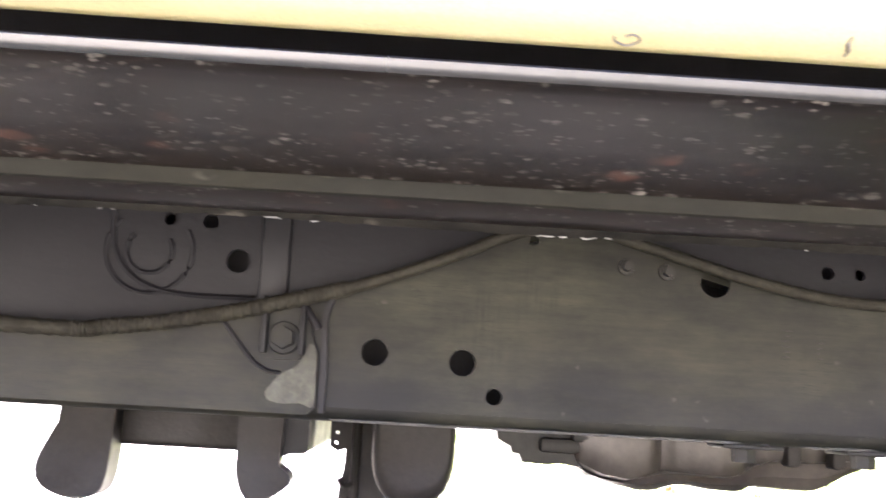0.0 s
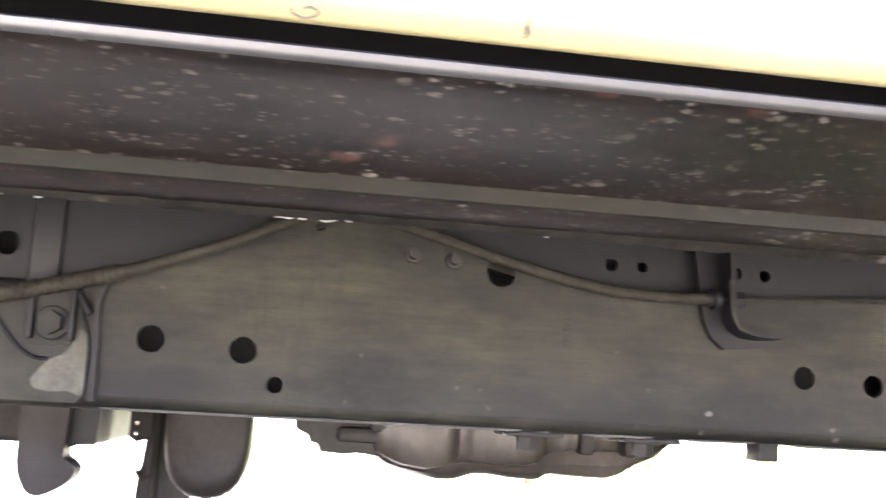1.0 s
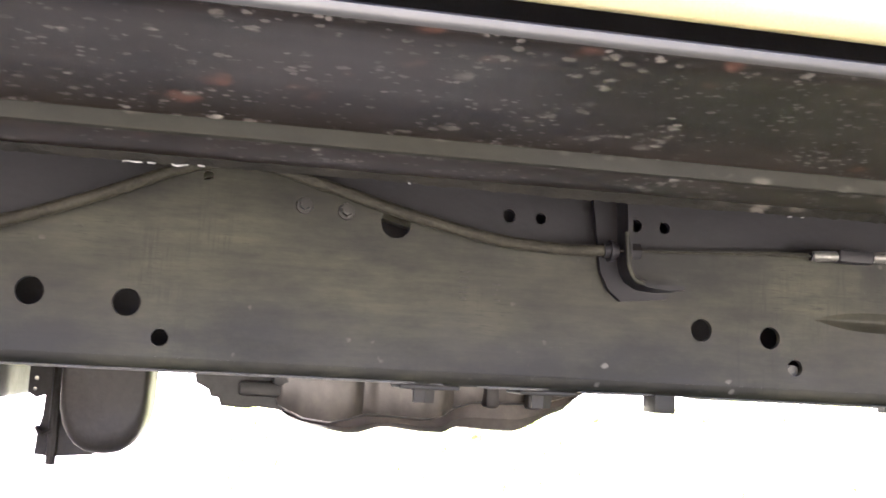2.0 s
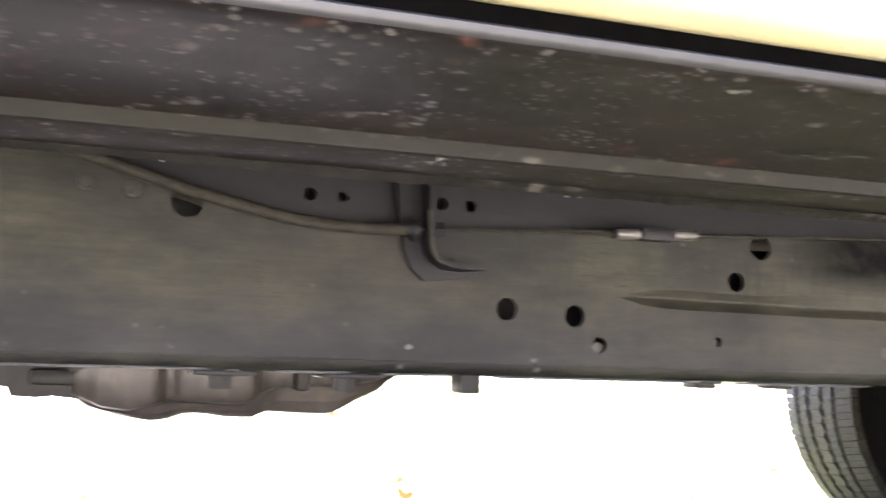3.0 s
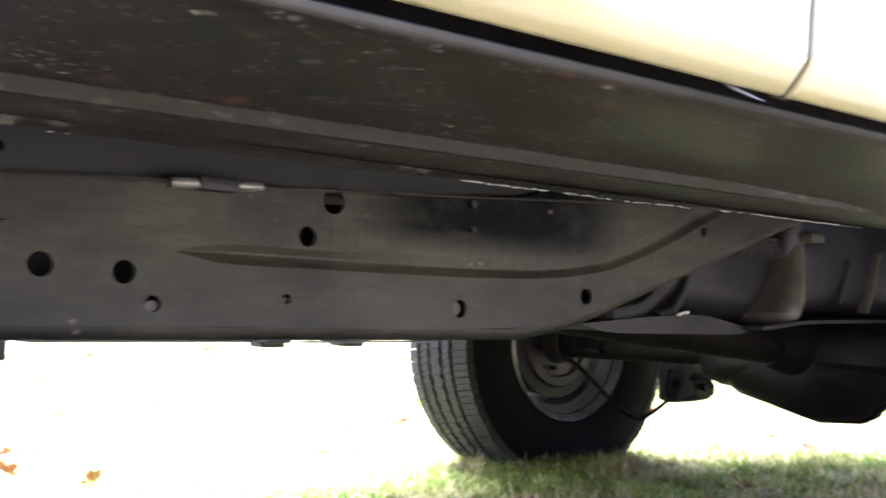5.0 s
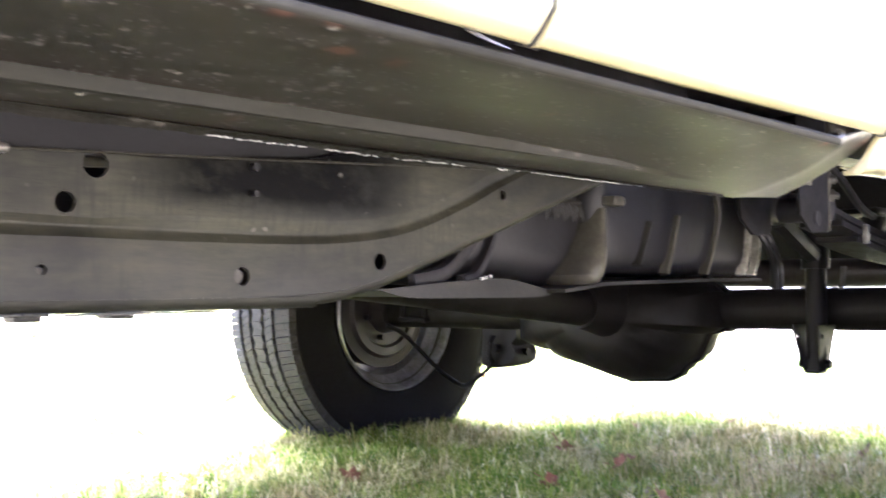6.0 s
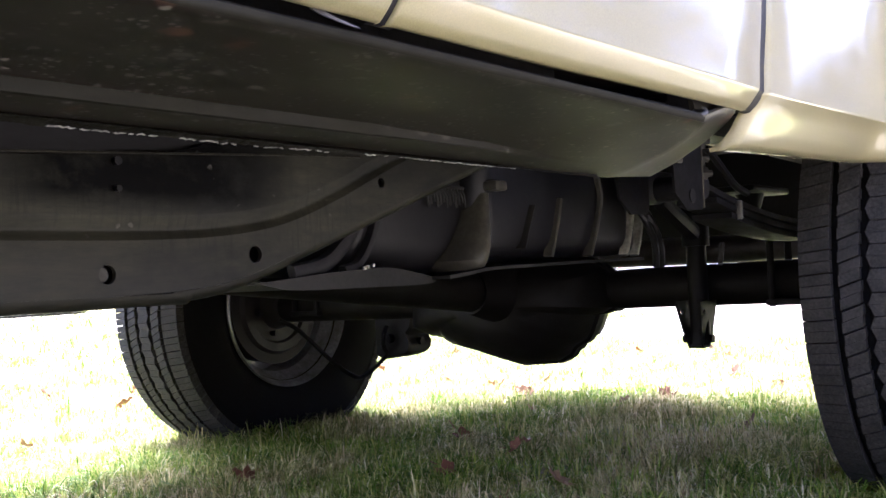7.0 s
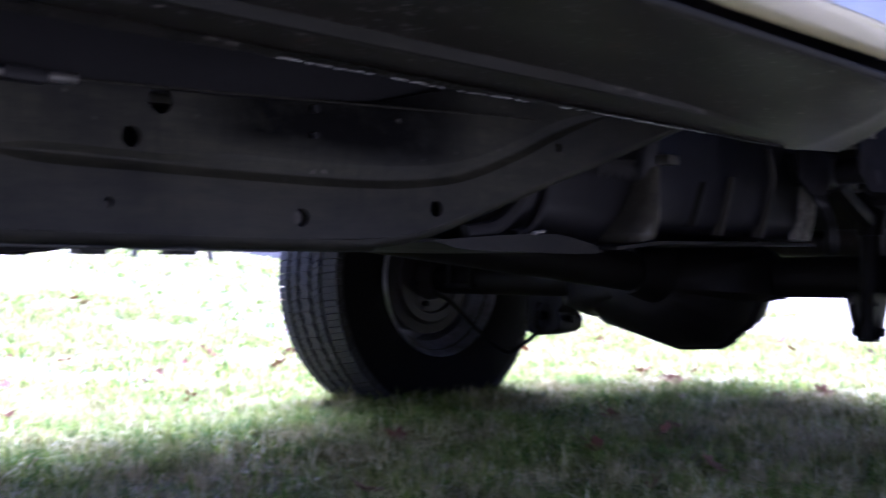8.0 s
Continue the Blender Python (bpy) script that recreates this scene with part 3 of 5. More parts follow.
# bead pressed into the rail: a long slope above, a short one below
bm = bmesh.new()
rows = []
for p in BEAD:
    up, down = bead_edge(p, 1) - p.z, bead_edge(p, -1) - p.z
    rows.append([bm.verts.new((p.x, yy * p.y, p.z + zz * (up if zz > 0 else -down))) for yy, zz in ((0.0, 1.0), (0.0007, 0.75), (0.0036, 0.10), (0.0043, -0.10), (0.0040, -0.25), (0.0024, -0.55), (0.0008, -0.83), (0.0, -1.0))])
for a, b in zip(rows, rows[1:]):
    for k in range(7):
        bm.faces.new((a[k], a[k + 1], b[k + 1], b[k]))
part("pressed_bead", bm, M_RAIL, near_rail)

# front rail section lapped over the splice
bm = bmesh.new()
plate(bm, [(-1.9, 0.385), (0.098, 0.386), (0.104, 0.392), (0.1035, 0.432), (0.098, 0.448), (0.094, 0.470), (0.033, 0.458), (-0.05, 0.444), (-0.135, 0.440), (-0.6, 0.452), (-1.9, 0.495)], [circle(-0.30, 0.42, 0.011)], -0.0055, -0.0008)
part("splice_plate", bm, M_RAIL, near_rail)
bm = bmesh.new()
strip(bm, [(p.x, p.z) for p in smooth_path([(0.109, 0, 0.388), (0.1085, 0, 0.43), (0.107, 0, 0.46), (0.112, 0, 0.478)], 5)], 0.0045, -0.007, 0.001)
part("weld_seam", bm, M_BLACK, near_rail)
bm = bmesh.new()
plate(bm, [(0.0615, 0.474), (0.0615, 0.431), (0.0645, 0.427), (0.0895, 0.427), (0.0925, 0.431), (0.092, 0.474)], [], -0.0085, -0.005)
part("bracket_plate", bm, M_RAIL, near_rail)
for x0, x1 in ((0.0595, 0.0640), (0.0890, 0.0930)):
    bm = bmesh.new()
    box(bm, (x0, -0.017, 0.431), (x1, -0.0052, 0.475), 0.0012)
    part("bracket_cheek", bm, M_RAIL_DARK, near_rail)
bm = bmesh.new()
hexbolt(bm, 0.0768, -0.0085, 0.4435, 0.0092, 0.010, washer=1.4)
part("bolt", bm, M_RAIL, near_rail, "dull zinc hex bolt with washer")
bm = bmesh.new()
tube(bm, smooth_path([(0.026, -0.0062, 0.4575), (0.034, -0.0066, 0.4480), (0.0435, -0.0066, 0.4365), (0.0545, -0.0066, 0.4245), (0.066, -0.0066, 0.4178), (0.076, -0.0062, 0.4168)], 5), 0.0017, 7)
part("weld_bead", bm, M_BLACK, near_rail)
bm = bmesh.new()
ring = smooth_path([(0.096, 0, 0.441), (0.1025, 0, 0.436), (0.1033, 0, 0.414), (0.1028, 0, 0.3925), (0.0915, 0, 0.3945), (0.080, 0, 0.3935), (0.0685, 0, 0.3955), (0.0655, 0, 0.4015), (0.071, 0, 0.4100), (0.0765, 0, 0.4160), (0.0885, 0, 0.4235), (0.093, 0, 0.4330)], 3)
plate(bm, [(p.x + 0.0009 * noise.noise((p.x * 500, 0, p.z * 500)), p.z + 0.0009 * noise.noise((p.z * 500, 3, p.x * 500))) for p in ring], [], -0.0066, -0.0050)
part("sealant_smear", bm, M_SEALANT, near_rail, "pale dried sealant smear at the splice")
bm = bmesh.new()
tube(bm, smooth_path([(0.090, -0.009, 0.470), (0.096, -0.0095, 0.462), (0.103, -0.009, 0.452)], 4), 0.003, 8)
part("tab", bm, M_RAIL_DARK, near_rail)

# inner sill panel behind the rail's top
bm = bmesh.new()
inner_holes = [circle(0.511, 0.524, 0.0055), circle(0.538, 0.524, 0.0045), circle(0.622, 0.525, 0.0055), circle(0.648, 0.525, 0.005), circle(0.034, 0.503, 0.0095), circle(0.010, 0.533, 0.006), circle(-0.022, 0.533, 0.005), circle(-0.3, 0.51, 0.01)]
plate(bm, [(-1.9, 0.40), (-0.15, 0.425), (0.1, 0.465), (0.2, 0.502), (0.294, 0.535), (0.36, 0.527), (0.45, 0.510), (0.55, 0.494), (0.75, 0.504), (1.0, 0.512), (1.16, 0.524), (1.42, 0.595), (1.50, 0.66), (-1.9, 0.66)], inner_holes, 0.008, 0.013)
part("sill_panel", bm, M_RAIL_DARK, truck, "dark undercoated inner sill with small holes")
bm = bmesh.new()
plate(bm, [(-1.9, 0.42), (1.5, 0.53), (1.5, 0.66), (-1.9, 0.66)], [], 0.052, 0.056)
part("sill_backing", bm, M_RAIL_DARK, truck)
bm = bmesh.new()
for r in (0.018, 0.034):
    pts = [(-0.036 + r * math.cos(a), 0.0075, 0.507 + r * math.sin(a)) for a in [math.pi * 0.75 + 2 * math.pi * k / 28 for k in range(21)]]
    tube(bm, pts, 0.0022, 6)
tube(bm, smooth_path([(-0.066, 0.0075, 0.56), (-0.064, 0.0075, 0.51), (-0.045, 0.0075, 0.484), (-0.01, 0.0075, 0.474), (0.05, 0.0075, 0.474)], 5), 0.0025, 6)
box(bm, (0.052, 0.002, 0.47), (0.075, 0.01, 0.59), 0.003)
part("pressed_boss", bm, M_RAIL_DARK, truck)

# pale plugs in the small holes
for x, z, r in ((0.768, 0.4102, 0.0053), (0.887, 0.4185, 0.0034), (1.076, 0.4160, 0.0066)):
    bm = bmesh.new()
    tube(bm, [(x, 0.0055, z), (x, 0.012, z)], r, 16)
    part("hole_plug", bm, M_DUST_LIT, near_rail, "pale dusty plug in the rail hole")
# faint stamped marks, too worn to read
for x, z0, n, w in ((0.474, 0.4745, 6, 0.009), (0.501, 0.466, 4, 0.006)):
    for k in range(n):
        bm = bmesh.new()
        z = z0 - 0.0042 * k
        box(bm, (x - w / 2 + 0.0012 * (k % 2), -0.0004, z - 0.0005), (x + w / 2 - 0.0016 * (k % 3), 0.001, z + 0.0005), 0.0002, 1)
        part("stamped_bar", bm, M_BROWN, near_rail)
# pale steel strips standing in for the lawn's reflection along the lower flange
for x0, x1 in ((0.115, 0.44), (0.452, 0.462), (0.49, 0.55), (0.575, 0.64), (0.668, 0.872), (0.90, 1.06)):
    bm = bmesh.new()
    tube(bm, [(x0, 0.0052, 0.3835), (x0 + 0.01, 0.0050, 0.3832), (x1 - 0.01, 0.0050, 0.3838), (x1, 0.0052, 0.3842)], [0.0004, 0.0011, 0.0011, 0.0004], 8)
    part("edge_glint", bm, M_STEEL, near_rail, "bright lower edge, a lawn reflection put in as pale strips")

# bolts under and on the rail
for x, z0, h, r in ((0.653, 0.382, 0.013, 0.0095), (0.88, 0.384, 0.006, 0.011), (0.962, 0.385, 0.006, 0.011)):
    bm = bmesh.new()
    box(bm, (x - r, 0.008, z0 - h), (x + r, 0.034, z0 + 0.005), 0.0015)
    if h < 0.01:
        box(bm, (x - r * 1.5, 0.006, z0 - 0.002), (x + r * 1.5, 0.04, z0 + 0.002), 0.0008)
    part("flange_nut", bm, M_RAIL, near_rail)
for x, z in ((0.343, 0.517), (0.376, 0.515)):
    bm = bmesh.new()
    hexbolt(bm, x, -0.0004, z, 0.0042, 0.008, washer=1.6)
    part("bolt", bm, M_TAN, near_rail, "small dull bolt on the rail")
for x, z, r in ((1.09, 0.519, 0.004), (1.09, 0.494, 0.003)):
    bm = bmesh.new()
    tube(bm, [(x, -0.006, z), (x, 0.002, z)], r, 12)
    part("stud", bm, M_RAIL_DARK, near_rail)

# parking brake cable: sleeve, bare wire, turnbuckle, hook bracket
SLEEVE = [(-1.2, -0.02, 0.50), (-0.6, -0.02, 0.452), (-0.135, -0.02, 0.4405), (-0.051, -0.02, 0.444), (0.033, -0.02, 0.459), (0.125, -0.02, 0.484), (0.194, -0.02, 0.510), (0.254, -0.02, 0.536), (0.300, -0.02, 0.544), (0.36, -0.02, 0.530), (0.425, -0.02, 0.513), (0.493, -0.02, 0.500), (0.546, -0.02, 0.4965), (0.585, -0.02, 0.498)]
cable = tagged(new("brake_cable"), "", "")
cable.parent = truck
bm = bmesh.new()
pts = smooth_path(SLEEVE, 16)
tube(bm, pts, 0.0047, 10)
part("cable_sleeve", bm, M_CABLE, cable, "grey ribbed cable sleeve")
bm = bmesh.new()
pts = smooth_path(SLEEVE[:6], 40)
tube(bm, pts, 0.0058, 10, ribs=3)
part("ribbed_conduit", bm, M_CABLE, cable)
bm = bmesh.new()
tube(bm, [(0.583, -0.02, 0.498), (0.595, -0.02, 0.4985)], 0.0062, 12)
tube(bm, [(0.588, -0.02, 0.498), (0.591, -0.02, 0.498)], 0.009, 12)
tube(bm, [(0.604, -0.02, 0.499), (0.614, -0.02, 0.4995)], 0.007, 6)
part("cable_ferrule", bm, M_RAIL_DARK, cable)
bm = bmesh.new()
tube(bm, [(0.595, -0.02, 0.4988), (0.77, -0.02, 0.5075), (0.846, -0.02, 0.5113), (1.02, -0.02, 0.5205), (1.21, -0.019, 0.5315), (1.36, -0.014, 0.541), (1.42, -0.002, 0.545)], 0.0011, 8)
part("cable_wire", bm, M_CABLE, cable, "thin bare steel wire")
bm = bmesh.new()
tube(bm, [(0.768, -0.02, 0.5074), (0.846, -0.02, 0.5113)], 0.0042, 6)
box(bm, (0.792, -0.027, 0.5038), (0.824, -0.013, 0.5148), 0.002)
part("turnbuckle", bm, M_BLACK, cable)
for x, z in ((0.770, 0.5076), (0.826, 0.5104)):
    bm = bmesh.new()
    tube(bm, [(x, -0.0205, z), (x + 0.006, -0.0205, z + 0.0003), (x + 0.022, -0.0205, z + 0.0011)], [0.0042, 0.0048, 0.0046], 10)
    part("turnbuckle_end", bm, M_STEEL, cable, "pale steel turnbuckle end")
bm = bmesh.new()
hook = [(p.x, p.z) for p in smooth_path([(0.600, 0, 0.552), (0.602, 0, 0.52), (0.603, 0, 0.492), (0.607, 0, 0.479), (0.617, 0, 0.4725), (0.633, 0, 0.4705), (0.650, 0, 0.4715)], 5)]
strip(bm, hook, 0.004, -0.030, 0.0)
part("hook_bracket", bm, M_RAIL_DARK, cable)
bm = bmesh.new()
tube(bm, smooth_path([(0.599, -0.031, 0.513), (0.6005, -0.031, 0.497), (0.602, -0.031, 0.485), (0.607, -0.031, 0.4755), (0.615, -0.031, 0.4725)], 5), 0.0022, 8)
part("hook_rod", bm, M_RAIL, cable, "worn grey hook rod")
bm = bmesh.new()
plate(bm, [(0.578, 0.545), (0.600, 0.552), (0.602, 0.49), (0.607, 0.475), (0.618, 0.469), (0.648, 0.467), (0.646, 0.463), (0.605, 0.459), (0.594, 0.468), (0.587, 0.482)], [], -0.006, -0.0005)
part("bracket_base", bm, M_RAIL_DARK, cable)

# rocker panel: almost flat underside, ridge, and a pinched seam with a chipped edge
ROCK = [(-0.262, 0.520), (-0.2618, 0.4950), (-0.2660, 0.4948), (-0.2960, 0.4985), (-0.2990, 0.4998), (-0.3012, 0.5062), (-0.3050, 0.5082), (-0.36, 0.5130), (-0.395, 0.5153), (-0.412, 0.5165), (-0.4215, 0.5175), (-0.4275, 0.5185), (-0.4305, 0.5198), (-0.4320, 0.5216), (-0.4325, 0.5238), (-0.4312, 0.5250), (-0.427, 0.5255), (-0.405, 0.5255), (-0.33, 0.5235), (-0.31, 0.57), (-0.262, 0.57)]


def rocker_bend(x, y, z):
    """The rear end: the flat underside breaks along a slanting crease and sweeps up to a rounded end."""
    u = max(0.0, min(1.0, (-0.262 - y) / 0.170))
    low = z < 0.5245
    outer = low or (u > 0.8 and z < 0.53)
    if low:
        v = max(0.0, min(1.0, (x - 1.18) / 0.22))
        v = v * v * (3 - 2 * v)
        z += v * (0.4905 + 0.026 * u - min(z, 0.5175))
    if x > 1.30:
        k = (x - 1.30) / 0.30
        crease = 1.535 - 0.030 * u - 0.102 * u * u
        limit = 1.640 + 0.08 * u * (1 - u) - 0.160 * u
        if k < 0.6:
            x = 1.30 + (crease - 1.30) * k / 0.6
        elif k < 0.9:
            j = (k - 0.6) / 0.3
            x = crease + (limit - crease) * j
            if outer:
                z += (0.006 + 0.012 * u) * j ** 0.8
        else:
            j = (k - 0.9) / 0.1
            x = limit + 0.010 * math.sin(j * math.pi / 2)
            if outer:
                z += 0.006 + 0.012 * u + 0.022 * (1 - math.cos(j * math.pi / 2))
    return (x, y, z)


def rocker(far):
    bm = bmesh.new()
    xs = [-0.85, -0.4, 0, 0.4, 0.8, 1.1, 1.25] + [1.30 + 0.01 * i for i in range(31)]
    def put(x, y, z):
        p = rocker_bend(x, y, z)
        return (p[0], flip(p[1]) if far else p[1], p[2] + 0.008 * (p[0] - 0.2))
    extrude_x(bm, ROCK, xs, put)
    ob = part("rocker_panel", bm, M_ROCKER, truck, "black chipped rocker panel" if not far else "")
    rng = random.Random(4)
    bm, edge = bmesh.new(), bmesh.new()
    rows, chips = [], []
    x = -0.85
    while x < 1.50:
        jag = rng.uniform(-0.0005, 0.0005) + 0.0005 * math.sin(x * 23) + 0.0006 * noise.noise((x * 60, 0, 0))
        base = 0.4912 + 0.006 * (x - 0.2) + 0.006 * max(0, x - 0.9) + 4.0 * max(0, x - 1.42) ** 2
        low = base + jag
        rows.append([bm.verts.new((x, flip(y) if far else y, z)) for y, z in ((-0.2690, 0.4990), (-0.2650, low + 0.0022), (-0.2628, low), (-0.2605, low + 0.0016), (-0.2600, 0.505))])
        bare = max(0.0, -0.05 + noise.noise((x * 9, 4.2, 0)) + 0.6 * noise.noise((x * 70, 1.2, 0)) + (0.95 if 0.86 < x < 1.46 else -0.45 if x > 0.40 else 0.30)) * 0.0012 * rng.uniform(0.3, 1.0)
        bare = min(bare, 0.00045) if noise.noise((x * 34, 7.7, 0)) > -0.25 and rng.random() > 0.22 else 0.0
        chips.append([edge.verts.new((x, flip(y) if far else y, z)) for y, z in ((-0.2645, low - 0.0002 + bare), (-0.2636, low - 0.0005), (-0.2629, low - 0.0005), (-0.2622, low + 0.0002))])
        x += rng.uniform(0.0012, 0.0036)
    for a, b in zip(rows, rows[1:]):
        for k in range(5):
            bm.faces.new((a[k], a[(k + 1) % 5], b[(k + 1) % 5], b[k]))
    for a, b in zip(chips, chips[1:]):
        if a[0].co.z - a[1].co.z > 0.00050:
            for k in range(3):
                edge.faces.new((a[k], a[k + 1], b[k + 1], b[k]))
    part("seam_flange", bm, M_LIP, ob)
    part("chipped_edge", edge, M_CHIP, ob, "bare chipped metal edge")
    bm = bmesh.new()
    ridge = [(-0.2975, 0.4990), (-0.3000, 0.4998), (-0.3022, 0.5062), (-0.3035, 0.5078), (-0.300, 0.510), (-0.2965, 0.505)]
    extrude_x(bm, [(flip(y) if far else y, z) for y, z in ridge], [-0.85, 0.4, 0.9, 1.18, 1.26, 1.34], lambda x, y, z: (x, y, z + 0.008 * (x - 0.2) - 0.001 * max(0, x - 1.18) / 0.16))
    part("ridge", bm, M_RIDGE, ob)
    bm = bmesh.new()
    trim = [(-0.4302, 0.5193), (-0.4318, 0.5202), (-0.4327, 0.5216), (-0.4332, 0.5240), (-0.4315, 0.5254), (-0.429, 0.5235)]
    extrude_x(bm, trim, [-0.85, 0, 0.4, 0.7, 1.0, 1.1, 1.18, 1.25, 1.30, 1.35, 1.40, 1.44, 1.47, 1.478], put)
    part("edge_trim", bm, M_TRIM, ob, "rolled black outer edge")
    return ob


near_rocker = rocker(False)
rocker(True)
# rounded end of the edge; its highlight is put into the pale colour
bm = bmesh.new()
tube(bm, smooth_path([(1.395, -0.4305, 0.5325), (1.404, -0.4310, 0.5345), (1.408, -0.4300, 0.5385), (1.406, -0.4280, 0.5425)], 4), [0.0022, 0.0028, 0.0032, 0.0034, 0.0034, 0.0034, 0.0032, 0.0030, 0.0028, 0.0024, 0.0020, 0.0016, 0.0010], 10)
part("lit_edge_end", bm, M_DUST_LIT, near_rocker)
bm = bmesh.new()
rows = []
for p in smooth_path([(1.400, -0.424, 0.540), (1.440, -0.424, 0.542), (1.470, -0.420, 0.546), (1.485, -0.410, 0.552), (1.488, -0.395, 0.560)], 5):
    rows.append([bm.verts.new((p.x, p.y + a, p.z + c)) for a, c in ((0.0, 0.0), (0.002, 0.010), (0.006, 0.010), (0.005, -0.002))])
for a, b in zip(rows, rows[1:]):
    for k in range(4):
        bm.faces.new((a[k], a[(k + 1) % 4], b[(k + 1) % 4], b[k]))
bm.faces.new(rows[0]), bm.faces.new(rows[-1][::-1])
part("end_flange", bm, M_TAN, near_rocker)
bm = bmesh.new()
box(bm, (1.600, -0.3095, 0.5180), (1.630, -0.3050, 0.5400), 0.002)
tube(bm, [(1.606, -0.3095, 0.522), (1.606, -0.3125, 0.522)], 0.003, 8)
part("drain_tab", bm, M_DUST_LIT, near_rocker, "chipped pale drain tab")


# body sides
SIDE = [(-0.420, 0.556), (-0.430, 0.5350), (-0.4345, 0.5326), (-0.4385, 0.5333), (-0.4445, 0.5392), (-0.4505, 0.5467), (-0.4531, 0.5503), (-0.4537, 0.5517), (-0.4537, 0.5532), (-0.4550, 0.575), (-0.4590, 0.62), (-0.464, 0.70), (-0.468, 0.85), (-0.463, 1.0), (-0.448, 1.12)]


def skin(prof, x0, x1, far, thick=0.022, steps=6, r=0.01):
    """A body panel: profile carried along x, thickened inwards, its ends rounded."""
    n = len(prof)
    inner = [(y + thick, max(z, prof[0][1])) for y, z in prof[::-1]]
    loop = prof + inner
    xs = [x0 + r * (1 - math.cos(a)) for a in (0, 0.5, 1.0, 1.57)] + [x0 + r + (x1 - x0 - 2 * r) * k / steps for k in range(1, steps)] + [x1 - r * (1 - math.cos(a)) for a in (1.57, 1.0, 0.5, 0)]
    bm = bmesh.new()
    def put(x, y, z):
        e = min(x - x0, x1 - x)
        d = r - math.sqrt(max(0.0, r * r - (r - e) ** 2)) if e < r else 0
        z += (0.0065 * (x - 0.25) + 0.012 * max(0.0, x - 1.1)) * max(0.0, min(1.0, (0.75 - z) / 0.15))
        return (x, flip(y + d) if far else y + d, z)
    extrude_x(bm, loop, xs, put)
    return bm


for far in (False, True):
    part("front_door", skin(SIDE, -0.16, 0.9575, far, r=0.004), M_PAINT, truck, "tan metallic door")
    part("rear_door", skin(SIDE, 0.9632, 1.489, far, r=0.004), M_PAINT, truck, "tan metallic rear door panel")
    inset = [(y + 0.0045, z) for y, z in SIDE]
    # black fill in the panel gaps, standing in for the shade there
    part("seam_shade", skin(inset, 1.486, 1.5135, far, r=0.001), M_BLACK, truck)
    part("seam_shade", skin(inset, 0.950, 0.972, far, r=0.001), M_BLACK, truck)
    f = (lambda p: [(flip(y), z) for y, z in p]) if far else (lambda p: p)
    bm = bmesh.new()
    extrude_x(bm, f([(-0.340, 0.530), (-0.340, 0.60), (-0.26, 0.62), (-0.26, 0.545)]), [-0.85, 1.0, 1.30])
    part("sill_gap", bm, M_BLACK, truck)
# small dark marks on the door's lower edge
bm = bmesh.new()
tube(bm, smooth_path([(0.236, -0.4412, 0.5356), (0.2365, -0.4398, 0.5342), (0.2405, -0.4388, 0.5331), (0.2445, -0.4396, 0.5340), (0.2455, -0.4410, 0.5354), (0.2425, -0.4420, 0.5362), (0.2400, -0.4412, 0.5356)], 5), 0.00045, 6)
part("paint_mark", bm, M_MARK, truck)
bm = bmesh.new()
tube(bm, smooth_path([(0.3225, -0.4402, 0.5345), (0.3235, -0.4418, 0.5360), (0.3228, -0.4438, 0.5380), (0.3236, -0.4458, 0.5402)], 4), [0.0004] * 4 + [0.0009] * 5 + [0.0004] * 4, 6)
part("paint_mark", bm, M_MARK, truck)
bm = bmesh.new()
tube(bm, [(0.683 + 0.0028 * math.cos(a), -0.4425 - 0.0012 * math.sin(a), 0.5392 + 0.0018 * math.sin(a)) for a in [math.pi * k / 7 for k in range(14)]], 0.0005, 6)
part("paint_mark", bm, M_MARK, truck)
# tilted steel plate added to make the glint in the door gap
bm = bmesh.new()
plate(bm, [(p.x, p.z) for p in smooth_path([(0.906, 0, 0.5366), (0.915, 0, 0.5374), (0.924, 0, 0.5350), (0.942, 0, 0.5322), (0.929, 0, 0.5326), (0.914, 0, 0.5344)], 4)], [], -0.4348, -0.4338)
for v in bm.verts:
    v.co.y += 0.35 * (v.co.z - 0.535)
part("gap_glint", bm, M_STEEL, truck, "small shiny plate added for the glint at the door gap")

BED = [(-0.392, 0.5165), (-0.397, 0.5135), (-0.404, 0.5120), (-0.413, 0.5128), (-0.421, 0.5180), (-0.429, 0.5305), (-0.438, 0.5450), (-0.4470, 0.5575), (-0.4522, 0.5610), (-0.4533, 0.5625), (-0.4533, 0.5640), (-0.457, 0.62), (-0.463, 0.70), (-0.468, 0.85), (-0.463, 1.0), (-0.448, 1.12)]


